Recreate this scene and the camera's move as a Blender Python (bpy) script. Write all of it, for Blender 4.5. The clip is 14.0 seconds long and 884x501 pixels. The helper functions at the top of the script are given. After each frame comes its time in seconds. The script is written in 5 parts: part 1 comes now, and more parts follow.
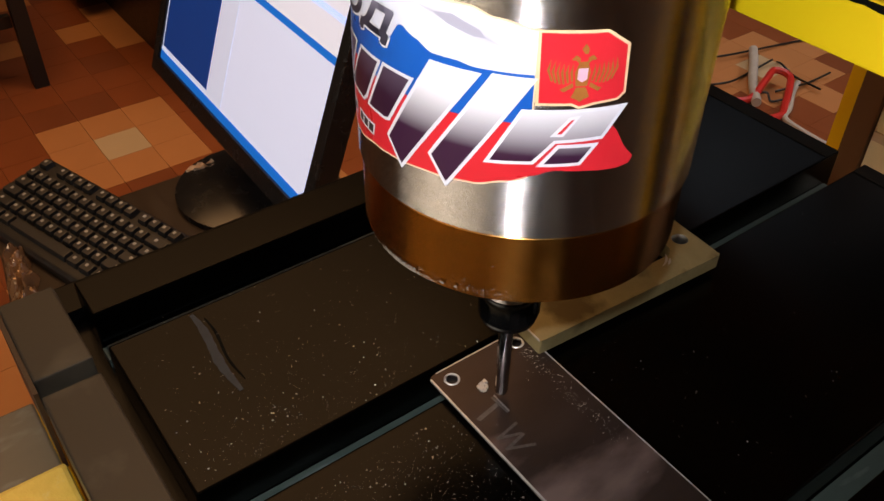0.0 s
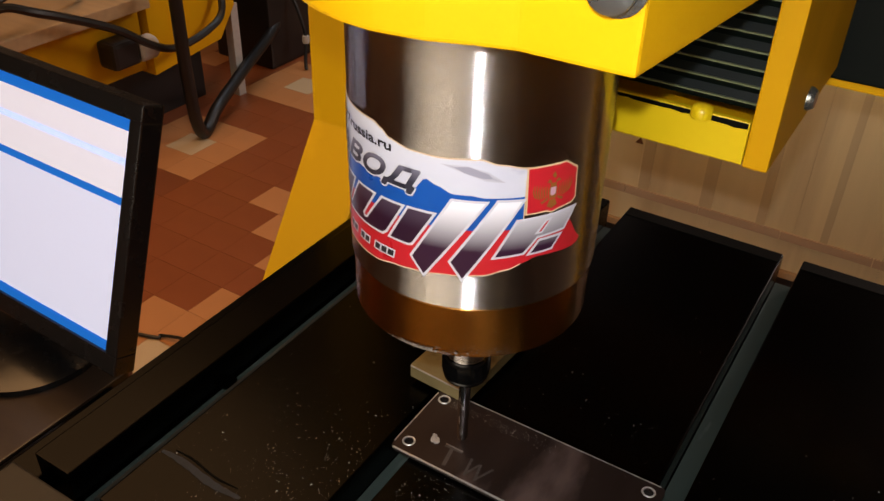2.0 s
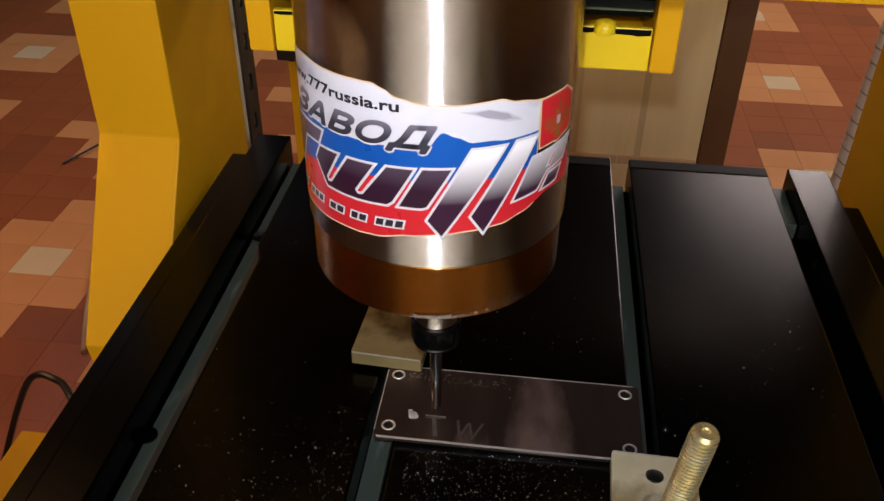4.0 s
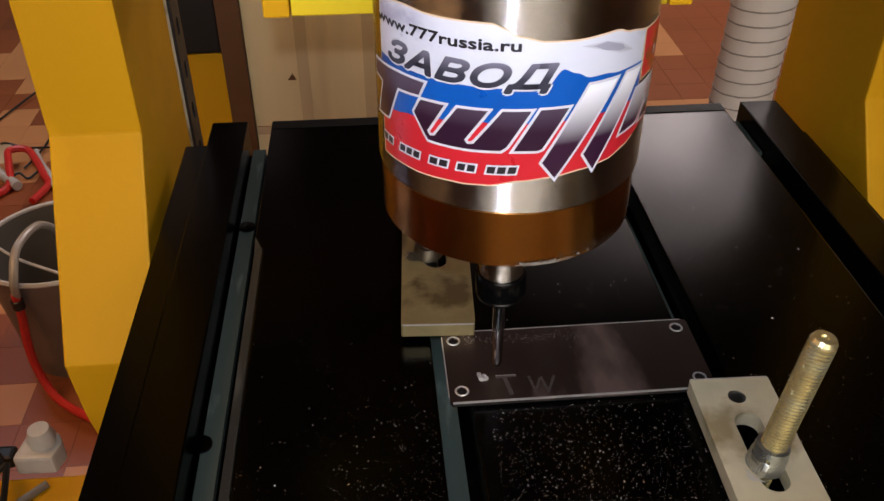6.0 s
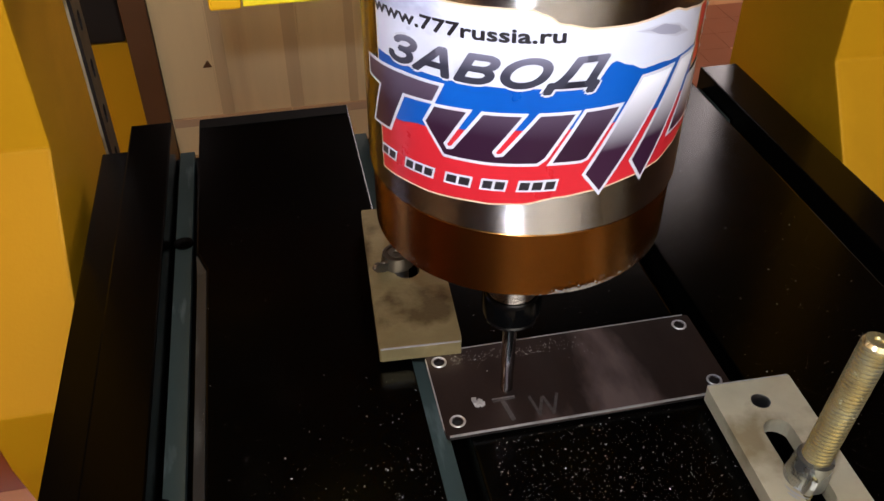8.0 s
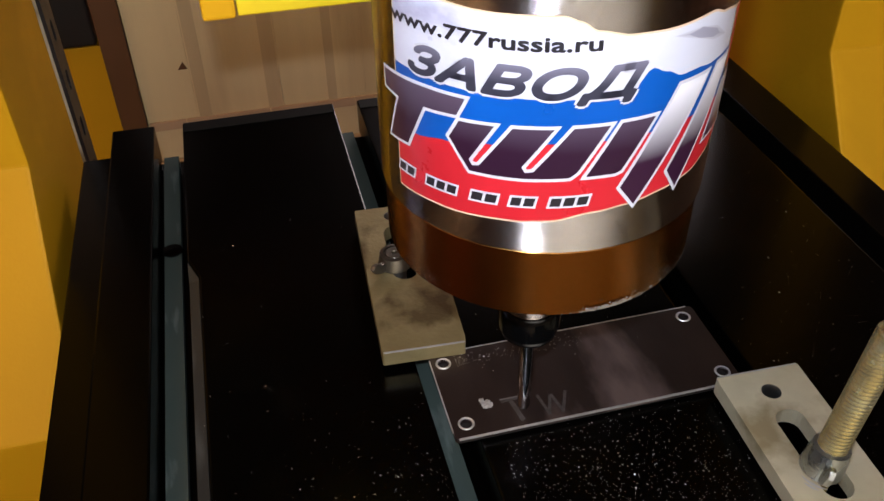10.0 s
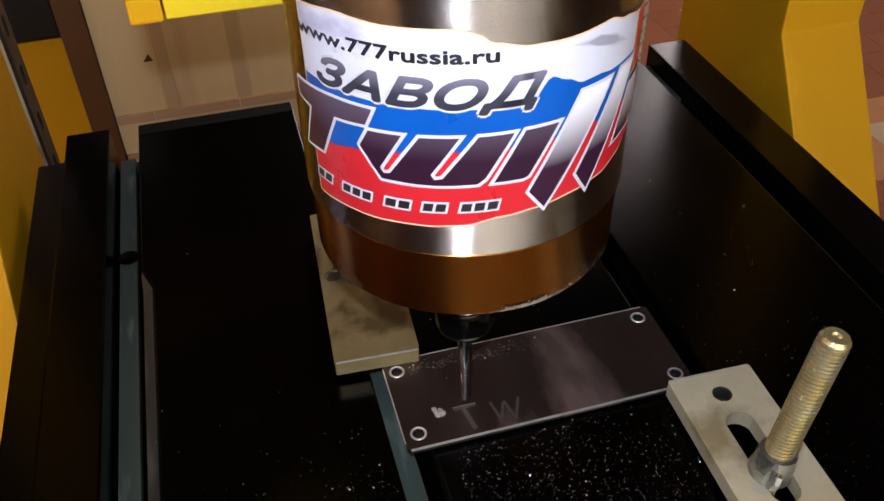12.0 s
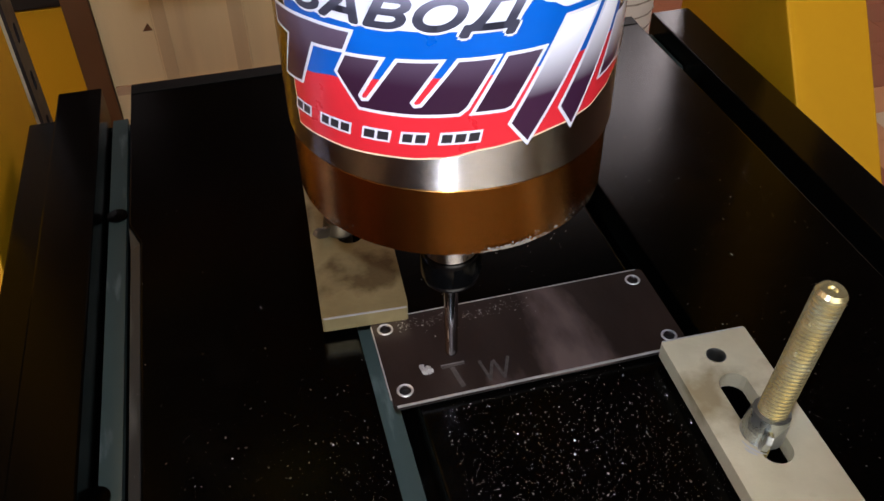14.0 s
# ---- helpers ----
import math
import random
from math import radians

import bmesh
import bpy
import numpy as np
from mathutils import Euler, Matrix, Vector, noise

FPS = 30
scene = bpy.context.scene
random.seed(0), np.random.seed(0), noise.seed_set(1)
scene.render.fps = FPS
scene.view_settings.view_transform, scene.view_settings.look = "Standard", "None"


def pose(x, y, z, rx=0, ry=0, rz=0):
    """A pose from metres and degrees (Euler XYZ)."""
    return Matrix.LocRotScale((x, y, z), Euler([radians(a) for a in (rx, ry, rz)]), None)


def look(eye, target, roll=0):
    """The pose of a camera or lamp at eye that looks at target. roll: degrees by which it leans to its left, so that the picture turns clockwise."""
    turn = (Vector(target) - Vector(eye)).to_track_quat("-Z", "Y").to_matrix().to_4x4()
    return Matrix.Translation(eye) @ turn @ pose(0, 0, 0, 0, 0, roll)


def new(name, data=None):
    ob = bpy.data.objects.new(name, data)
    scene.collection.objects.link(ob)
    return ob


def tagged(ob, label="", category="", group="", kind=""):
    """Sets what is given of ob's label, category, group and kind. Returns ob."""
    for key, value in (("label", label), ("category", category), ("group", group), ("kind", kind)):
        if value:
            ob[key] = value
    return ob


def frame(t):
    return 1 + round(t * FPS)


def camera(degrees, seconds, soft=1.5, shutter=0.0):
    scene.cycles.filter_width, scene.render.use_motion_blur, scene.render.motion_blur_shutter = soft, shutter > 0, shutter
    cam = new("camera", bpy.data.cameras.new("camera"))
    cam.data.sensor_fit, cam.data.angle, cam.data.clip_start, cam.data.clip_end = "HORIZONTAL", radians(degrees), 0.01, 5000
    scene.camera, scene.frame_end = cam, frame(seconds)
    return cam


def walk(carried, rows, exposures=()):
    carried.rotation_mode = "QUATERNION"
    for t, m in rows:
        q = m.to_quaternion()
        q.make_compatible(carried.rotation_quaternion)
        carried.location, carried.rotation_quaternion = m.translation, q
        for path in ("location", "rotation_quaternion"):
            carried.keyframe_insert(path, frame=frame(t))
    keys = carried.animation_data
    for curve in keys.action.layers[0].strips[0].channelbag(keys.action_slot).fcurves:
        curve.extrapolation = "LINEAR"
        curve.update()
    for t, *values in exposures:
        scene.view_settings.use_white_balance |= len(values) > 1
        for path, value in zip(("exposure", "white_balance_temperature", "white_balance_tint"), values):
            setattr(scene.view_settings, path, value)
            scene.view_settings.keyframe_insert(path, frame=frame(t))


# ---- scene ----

# ---------------------------------------------------------------- camera
cam = camera(54.0, 14.0)
PATH = [
    (0, 0.1580, -0.1242, 0.2301, 49.92, -0.86, 53.79),
    (0.5, 0.1914, -0.1532, 0.2558, 53.11, -0.66, 52.38),
    (1, 0.2304, -0.1971, 0.2754, 56.83, -1.16, 50.59),
    (1.5, 0.1993, -0.2101, 0.2740, 56.70, -1.14, 43.24),
    (2, 0.1443, -0.2164, 0.2752, 56.08, -1.42, 32.10),
    (2.5, 0.1146, -0.2253, 0.2713, 56.29, -2.49, 24.53),
    (3, 0.0889, -0.2346, 0.2646, 54.46, -2.59, 16.99),
    (3.2, 0.0819, -0.2373, 0.2656, 55.01, -1.95, 14.41),
    (5.3, -0.0019, -0.2453, 0.2511, 54.25, -0.71, -0.67),
    (5.5, -0.0072, -0.2486, 0.2505, 54.27, -0.50, -1.90),
    (6, -0.0293, -0.2419, 0.2495, 53.86, -0.01, -5.04),
    (6.5, -0.0410, -0.2292, 0.2447, 53.56, -0.39, -7.33),
    (7, -0.0434, -0.2220, 0.2380, 52.87, -0.01, -9.63),
    (7.5, -0.0452, -0.2067, 0.2365, 52.12, 0.23, -11.04),
    (7.7, -0.0450, -0.2006, 0.2364, 52.05, 0.25, -11.38),
    (9.8, -0.0535, -0.1885, 0.2333, 51.25, 0.72, -14.00),
    (10, -0.0531, -0.1883, 0.2335, 51.61, 0.79, -14.25),
    (10.5, -0.0548, -0.1786, 0.2383, 50.97, 0.47, -14.98),
    (11, -0.0486, -0.1824, 0.2404, 50.46, 1.00, -15.47),
    (11.5, -0.0411, -0.1848, 0.2402, 50.23, 1.42, -15.71),
    (12, -0.0380, -0.1833, 0.2406, 50.05, 1.21, -15.70),
    (12.5, -0.0388, -0.1869, 0.2375, 50.98, 0.29, -15.79),
    (13, -0.0402, -0.1821, 0.2356, 50.35, 0.19, -15.43),
    (13.5, -0.0387, -0.1845, 0.2350, 49.96, 0.20, -15.33),
    (14, -0.0340, -0.1869, 0.2277, 49.26, 0.74, -14.90),
]
STOPS = [(0.0, -0.05, 6300, 10), (1.0, 0.0, 6900, 10), (1.5, 0.0, 6600, 10), (3.0, 0.0, 6150, 10), (5.5, 0.0, 5800, 10), (10.0, 0.0, 5700, 10), (13.5, 0.0, 5550, 10), (14.0, 0.08, 5500, 10)]
walk(cam, [(t, pose(x, y, z, rx, ry, rz)) for t, x, y, z, rx, ry, rz in PATH], STOPS)

# ---------------------------------------------------------------- light
FLOOR = -0.9
world = bpy.data.worlds.new("world")
scene.world = world
world.use_nodes = True
bg = world.node_tree.nodes["Background"]
bg.inputs[0].default_value = (1.0, 0.86, 0.7, 1)
bg.inputs[1].default_value = 0.003


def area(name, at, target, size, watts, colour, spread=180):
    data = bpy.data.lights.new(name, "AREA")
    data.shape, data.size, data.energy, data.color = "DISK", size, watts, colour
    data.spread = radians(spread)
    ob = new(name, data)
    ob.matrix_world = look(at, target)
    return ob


area("ceiling_light_far", (-1.35, 2.5, 1.55), (-1.2, 2.4, 0), 1.2, 6, (0.86, 0.92, 1.0), 110)
area("ceiling_light_left", (-1.42, 0.26, 1.55), (-1.36, 0.28, 0), 1.7, 13.5, (1.0, 0.52, 0.21), 112)
area("ceiling_light_back", (1.36, 2.98, 1.55), (1.1, 2.7, 0), 1.4, 76, (1.0, 0.79, 0.68))
# Unseen fill behind the camera, added to brighten the cabinet and columns.
area("front_fill_light", (0.15, -1.5, 0.40), (0.12, 0.6, -0.1), 2.2, 9.5, (1.0, 0.85, 0.66), 75)


# ---------------------------------------------------------------- materials
def material(name, colour, rough=0.5, metal=0.0, spots=None, scale=40.0, amount=0.35, bump=0.0, bump_scale=300.0, coat=0.0, stretch=(1, 1, 1), wear=None, wear_scale=25.0, wear_from=0.6):
    """A procedural surface: grain at one scale, wear at another, bump."""
    m = bpy.data.materials.new(name)
    m.use_nodes = True
    nt = m.node_tree
    b = nt.nodes["Principled BSDF"]
    b.inputs["Roughness"].default_value = rough
    b.inputs["Metallic"].default_value = metal
    b.inputs["Coat Weight"].default_value = coat
    co = nt.nodes.new("ShaderNodeTexCoord")
    mp = nt.nodes.new("ShaderNodeMapping")
    mp.inputs["Scale"].default_value = stretch
    nt.links.new(co.outputs["Object"], mp.inputs[0])
    n1 = nt.nodes.new("ShaderNodeTexNoise")
    n1.inputs["Scale"].default_value, n1.inputs["Detail"].default_value = scale, 6
    nt.links.new(mp.outputs[0], n1.inputs["Vector"])
    mix = nt.nodes.new("ShaderNodeMix")
    mix.data_type = "RGBA"
    dark = spots or tuple(c * (1 - amount) for c in colour)
    mix.inputs["A"].default_value, mix.inputs["B"].default_value = (*dark, 1), (*colour, 1)
    nt.links.new(n1.outputs["Fac"], mix.inputs["Factor"])
    out = mix.outputs["Result"]
    if wear:
        n2 = nt.nodes.new("ShaderNodeTexNoise")
        n2.inputs["Scale"].default_value, n2.inputs["Detail"].default_value = wear_scale, 8
        nt.links.new(mp.outputs[0], n2.inputs["Vector"])
        ramp = nt.nodes.new("ShaderNodeValToRGB")
        ramp.color_ramp.elements[0].position, ramp.color_ramp.elements[1].position = wear_from, wear_from + 0.12
        nt.links.new(n2.outputs["Fac"], ramp.inputs[0])
        mix2 = nt.nodes.new("ShaderNodeMix")
        mix2.data_type = "RGBA"
        mix2.inputs["B"].default_value = (*wear, 1)
        nt.links.new(out, mix2.inputs["A"])
        nt.links.new(ramp.outputs["Color"], mix2.inputs["Factor"])
        out = mix2.outputs["Result"]
    nt.links.new(out, b.inputs["Base Color"])
    vary = nt.nodes.new("ShaderNodeMapRange")
    vary.inputs["To Min"].default_value, vary.inputs["To Max"].default_value = max(0.03, rough - 0.1), min(1, rough + 0.1)
    nt.links.new(n1.outputs["Fac"], vary.inputs["Value"])
    nt.links.new(vary.outputs[0], b.inputs["Roughness"])
    if bump:
        n3 = nt.nodes.new("ShaderNodeTexNoise")
        n3.inputs["Scale"].default_value, n3.inputs["Detail"].default_value = bump_scale, 4
        nt.links.new(mp.outputs[0], n3.inputs["Vector"])
        bp = nt.nodes.new("ShaderNodeBump")
        bp.inputs["Strength"].default_value, bp.inputs["Distance"].default_value = bump, 0.001
        nt.links.new(n3.outputs["Fac"], bp.inputs["Height"])
        nt.links.new(bp.outputs[0], b.inputs["Normal"])
    return m


def turned(name, colour, rough, tilt, stain=0.8):
    """Metal turned on a lathe about the vertical axis: fine rings tilt the surface up and down by up to the given slope."""
    m = material(name, colour, rough, 1.0, scale=22.0, amount=0.12, stretch=(1, 1, 0.5), wear=tuple(c * stain for c in colour), wear_scale=55, wear_from=0.56)
    nt = m.node_tree
    b = nt.nodes["Principled BSDF"]
    co = nt.nodes.new("ShaderNodeTexCoord")
    sep = nt.nodes.new("ShaderNodeSeparateXYZ")
    nt.links.new(co.outputs["Object"], sep.inputs[0])
    fine = nt.nodes.new("ShaderNodeMath")
    fine.operation, fine.inputs[1].default_value = "MULTIPLY", 90000.0
    nt.links.new(sep.outputs["Z"], fine.inputs[0])
    rings = nt.nodes.new("ShaderNodeTexWhiteNoise")
    rings.noise_dimensions = "1D"
    nt.links.new(fine.outputs[0], rings.inputs["W"])
    slope = nt.nodes.new("ShaderNodeMapRange")
    slope.inputs["To Min"].default_value, slope.inputs["To Max"].default_value = -tilt, tilt
    nt.links.new(rings.outputs["Value"], slope.inputs["Value"])
    up = nt.nodes.new("ShaderNodeCombineXYZ")
    nt.links.new(slope.outputs[0], up.inputs["Z"])
    geo = nt.nodes.new("ShaderNodeNewGeometry")
    add = nt.nodes.new("ShaderNodeVectorMath")
    nt.links.new(geo.outputs["Normal"], add.inputs[0])
    nt.links.new(up.outputs[0], add.inputs[1])
    unit = nt.nodes.new("ShaderNodeVectorMath")
    unit.operation = "NORMALIZE"
    nt.links.new(add.outputs[0], unit.inputs[0])
    nt.links.new(unit.outputs[0], b.inputs["Normal"])
    for n in nt.nodes:
        if n.bl_idname == "ShaderNodeMapRange" and n != slope:
            n.inputs["To Min"].default_value, n.inputs["To Max"].default_value = rough - 0.02, rough + 0.04
    return m


def glow(name, colour, strength):
    m = bpy.data.materials.new(name)
    m.use_nodes = True
    b = m.node_tree.nodes["Principled BSDF"]
    b.inputs["Base Color"].default_value = (*colour, 1)
    b.inputs["Emission Color"].default_value, b.inputs["Emission Strength"].default_value = (*colour, 1), strength
    return m


def fading(name, low, high, z0, z1):
    """Print whose colour fades from low to high between two heights."""
    m = material(name, high, 0.3)
    nt = m.node_tree
    b = nt.nodes["Principled BSDF"]
    co = nt.nodes.new("ShaderNodeTexCoord")
    sep = nt.nodes.new("ShaderNodeSeparateXYZ")
    ran = nt.nodes.new("ShaderNodeMapRange")
    ran.inputs["From Min"].default_value, ran.inputs["From Max"].default_value = z0, z1
    ramp = nt.nodes.new("ShaderNodeValToRGB")
    ramp.color_ramp.elements[0].color, ramp.color_ramp.elements[1].color = (*low, 1), (*high, 1)
    ramp.color_ramp.elements[0].position = 0.48
    nt.links.new(co.outputs["Object"], sep.inputs[0])
    nt.links.new(sep.outputs["Z"], ran.inputs["Value"])
    nt.links.new(ran.outputs[0], ramp.inputs[0])
    nt.links.new(ramp.outputs[0], b.inputs["Base Color"])
    return m


PANEL = material("black_film_faced_board", (0.0006, 0.0005, 0.0004), 0.23, scale=9, amount=0.5, bump=0.02, bump_scale=1600, wear=(0.0024, 0.0019, 0.0014), wear_scale=14, wear_from=0.62)
PANEL.node_tree.nodes["Principled BSDF"].inputs["Specular IOR Level"].default_value = 0.115
ENDGREY = material("greyer_black_board_end", (0.009, 0.008, 0.0065), 0.5, spots=(0.004, 0.0035, 0.003), scale=60, stretch=(0.3, 1, 1))
ENDGREY.node_tree.nodes["Principled BSDF"].inputs["Specular IOR Level"].default_value = 0.1
# Dust, and the warm ceiling's sheen put into the paler base colour.
DUST_SHEEN = material("dusty_board_with_painted_sheen", (0.022, 0.018, 0.012), 0.5, spots=(0.010, 0.008, 0.006), scale=14, wear=(0.045, 0.037, 0.025), wear_scale=30, wear_from=0.55)
POLISHBAR = material("worn_shiny_black_bar", (0.003, 0.0026, 0.002), 0.22, scale=9, amount=0.5, bump=0.05, bump_scale=500)
POLISHBAR.node_tree.nodes["Principled BSDF"].inputs["Specular IOR Level"].default_value = 0.13
WORNEDGE = material("grey_worn_board_edge", (0.026, 0.029, 0.028), 0.5, spots=(0.011, 0.012, 0.0115), scale=50, stretch=(1, 0.25, 1), wear=(0.06, 0.066, 0.064), wear_scale=90, wear_from=0.6)
SLOTSTEEL = material("grey_green_slot_steel", (0.085, 0.115, 0.100), 0.45, 0.4, scale=60, amount=0.55, stretch=(1, 0.2, 1), wear=(0.17, 0.20, 0.19), wear_scale=130, wear_from=0.6)
YELLOW = material("yellow_paint", (0.60, 0.31, 0.001), 0.5, scale=6, amount=0.14, bump=0.08, bump_scale=500, wear=(0.66, 0.34, 0.003), wear_scale=9, wear_from=0.55)
YELLOW.node_tree.nodes["Principled BSDF"].inputs["Specular IOR Level"].default_value = 0.12
YELLOW2 = material("bright_yellow_paint", (0.80, 0.43, 0.002), 0.42, scale=8, amount=0.1, bump=0.08, bump_scale=500)
YELLOW2.node_tree.nodes["Principled BSDF"].inputs["Specular IOR Level"].default_value = 0.12
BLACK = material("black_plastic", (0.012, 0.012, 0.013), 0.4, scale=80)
RUBBER = material("black_bellows_rubber", (0.0016, 0.0042, 0.0030), 0.55, scale=60)
RUBBER.node_tree.nodes["Principled BSDF"].inputs["Specular IOR Level"].default_value = 0.15
SEAM = material("olive_bellows_seam", (0.13, 0.15, 0.07), 0.4, scale=60)
SPINDLE = turned("turned_aluminium", (0.56, 0.52, 0.49), 0.13, 1.0)
# Plain steel: the surroundings' orange reflection is put into its base colour.
CAP = turned("steel_cap_orange_reflection", (0.46, 0.205, 0.045), 0.20, 0.24, 0.8)
OLIVE = material("grimy_yellow_paint", (0.78, 0.56, 0.004), 0.35, spots=(0.60, 0.42, 0.003), scale=14, wear=(0.34, 0.26, 0.02), wear_scale=30, wear_from=0.66)
GREASE = material("black_grease", (0.004, 0.004, 0.003), 0.6, scale=90, amount=0.5)
GREASE.node_tree.nodes["Principled BSDF"].inputs["Specular IOR Level"].default_value = 0.05
DULL = material("dull_zinc_casting", (0.46, 0.48, 0.46), 0.28, 0.9, spots=(0.26, 0.28, 0.27), scale=90, bump=0.2, bump_scale=600)
STEEL = material("bare_steel", (0.55, 0.54, 0.52), 0.3, 1.0, scale=60, amount=0.3)
NUTBLACK = material("blackened_steel", (0.002, 0.002, 0.0022), 0.20, 0.0, scale=60)
NUTBLACK.node_tree.nodes["Principled BSDF"].inputs["Specular IOR Level"].default_value = 0.25
CARBIDE = material("tool_steel", (0.45, 0.44, 0.43), 0.16, 1.0, scale=90, amount=0.25)
CLAMP = material("yellowed_zinc_steel", (0.76, 0.69, 0.49), 0.38, 0.35, spots=(0.50, 0.44, 0.28), scale=70, wear=(0.36, 0.29, 0.16), wear_scale=38, wear_from=0.53, bump=0.1, bump_scale=700)
TARNISHED = material("tarnished_zinc_steel", (0.40, 0.33, 0.165), 0.38, 0.6, spots=(0.19, 0.145, 0.06), scale=95, wear=(0.12, 0.085, 0.035), wear_scale=48, wear_from=0.51, bump=0.15, bump_scale=600)
ZINC = material("yellow_zinc_thread", (0.86, 0.76, 0.40), 0.24, 0.82, spots=(0.58, 0.50, 0.24), scale=160, wear=(0.74, 0.71, 0.48), wear_scale=70, wear_from=0.52)
PLATE = material("brown_blued_steel_sheet", (0.056, 0.039, 0.034), 0.36, 0.65, spots=(0.024, 0.016, 0.014), scale=90, stretch=(1, 0.4, 1), bump=0.05, bump_scale=1500, wear=(0.21, 0.15, 0.138), wear_scale=26, wear_from=0.52)
EDGESTEEL = material("dark_cut_steel_edge", (0.05, 0.045, 0.042), 0.4, 0.7, scale=200, amount=0.5)
BRIGHT = material("bright_scratched_metal", (0.74, 0.72, 0.70), 0.45, 0.7, scale=200, amount=0.5)
SCRATCH = material("fresh_engraved_scratch", (0.34, 0.31, 0.30), 0.45, 0.7, scale=900, amount=0.7)
# Rubbed mark; the bluish sheen it reflects is put into its grey.
SCRAPE = material("rubbed_scrape_painted_sheen", (0.036, 0.039, 0.042), 0.45, spots=(0.014, 0.015, 0.016), scale=160)
SCRAPE.node_tree.nodes["Principled BSDF"].inputs["Specular IOR Level"].default_value = 0.15
CHIP = material("metal_chips", (0.80, 0.78, 0.75), 0.3, 0.8, scale=500)
STWHITE = material("white_sticker_vinyl", (0.56, 0.56, 0.61), 0.3, scale=30, amount=0.10)
BLUE = material("blue_sticker_vinyl", (0.009, 0.100, 0.43), 0.3, spots=(0.004, 0.045, 0.24), scale=55)
RED = material("red_sticker_vinyl", (0.56, 0.020, 0.030), 0.3, spots=(0.38, 0.010, 0.016), scale=55)
GOLD = material("gold_print", (0.30, 0.115, 0.022), 0.35, scale=300)
INK = material("dark_print", (0.02, 0.018, 0.022), 0.35, scale=100)
FADE = fading("purple_to_white_print", (0.028, 0.008, 0.026), (0.75, 0.74, 0.78), 0.1150, 0.1450)
FADE1 = fading("dark_purple_print", (0.022, 0.007, 0.020), (0.085, 0.062, 0.095), 0.1235, 0.1455)
FADE2 = fading("grey_print", (0.03, 0.03, 0.045), (0.16, 0.15, 0.20), 0.1455, 0.1550)
PLY = material("beige_painted_board", (0.88, 0.70, 0.38), 0.55, scale=5, amount=0.3, stretch=(6, 6, 0.5), wear=(0.60, 0.45, 0.24), wear_scale=3.2, wear_from=0.54, bump=0.2, bump_scale=200)
PLYSEAM = material("brownish_painted_joint", (0.70, 0.53, 0.29), 0.55, scale=9, amount=0.3, stretch=(6, 6, 0.5))
TANSTRIP = material("tan_grained_strip", (0.62, 0.43, 0.26), 0.6, scale=9, amount=0.3, stretch=(1, 8, 8))
BROWN = material("brown_edge_strip", (0.135, 0.058, 0.017), 0.5, scale=20, amount=0.4)
DARKTRIM = material("dark_brown_wood_trim", (0.045, 0.020, 0.009), 0.5, scale=30, amount=0.5, stretch=(1, 6, 6))
# Paler than the other yellow: the torch's shine is put into its colour.
CASTING = material("speckled_torchlit_yellow", (0.82, 0.58, 0.12), 0.38, spots=(0.66, 0.42, 0.05), scale=160, bump=0.35, bump_scale=420, wear=(0.72, 0.58, 0.24), wear_scale=120, wear_from=0.6)
DUSTYPLATE = material("dusty_grey_brown_plate", (0.165, 0.130, 0.083), 0.5, spots=(0.095, 0.074, 0.046), scale=60, stretch=(1, 0.3, 1), wear=(0.17, 0.15, 0.11), wear_scale=140, wear_from=0.62)
DARKNUT = material("darkened_nut_metal", (0.22, 0.20, 0.17), 0.35, 0.9, scale=90, amount=0.5)
SCREENFRAME = material("black_monitor_plastic", (0.01, 0.01, 0.011), 0.25, scale=60)
KEYCAPS = material("black_keycaps", (0.016, 0.016, 0.017), 0.45, scale=200)
KEYPRINT = material("white_key_legend", (0.44, 0.44, 0.42), 0.4, scale=200)
DESK = material("dark_desk_laminate", (0.035, 0.022, 0.014), 0.35, scale=12, amount=0.4, stretch=(1, 8, 1))
GREY = material("grey_sheet_metal", (0.24, 0.22, 0.19), 0.4, 0.4, scale=18, amount=0.35)
WALL = material("cream_wall_paint", (0.52, 0.46, 0.36), 0.8, scale=3, amount=0.12, bump=0.2, bump_scale=60)
# Unseen ceiling, darkened so that the black boards mirror less.
CEILING = material("darkened_unseen_ceiling", (0.11, 0.10, 0.085), 0.85, scale=3, amount=0.15)
WOOD = material("raw_pine_wood", (0.56, 0.38, 0.20), 0.6, scale=6, amount=0.35, stretch=(1, 9, 9))
HOSE = material("white_ribbed_hose", (0.86, 0.82, 0.77), 0.45, scale=40, amount=0.12)
CABLE = material("black_cable", (0.01, 0.01, 0.01), 0.4, scale=60)
PALECABLE = material("pale_cable", (0.6, 0.58, 0.54), 0.4, scale=60)
REDCABLE = material("red_cable", (0.65, 0.03, 0.02), 0.4, scale=60)
BAG = material("crinkled_clear_film", (0.36, 0.22, 0.12), 0.10, 0.35, scale=25, amount=0.7, bump=0.7, bump_scale=60, stretch=(3, 1, 1))
TILES = {
    "red": material("red_brown_floor_tile", (0.30, 0.088, 0.028), 0.33, scale=7, amount=0.35, bump=0.05),
    "dark": material("dark_brown_floor_tile", (0.25, 0.076, 0.028), 0.33, scale=7, amount=0.35, bump=0.05),
    "tan": material("tan_floor_tile", (0.56, 0.255, 0.095), 0.33, scale=7, amount=0.25, bump=0.05),
    "pale": material("pale_floor_tile", (0.60, 0.46, 0.28), 0.33, scale=7, amount=0.2, bump=0.05),
}
GROUT = material("red_brown_grout", (0.24, 0.095, 0.04), 0.8, scale=60)


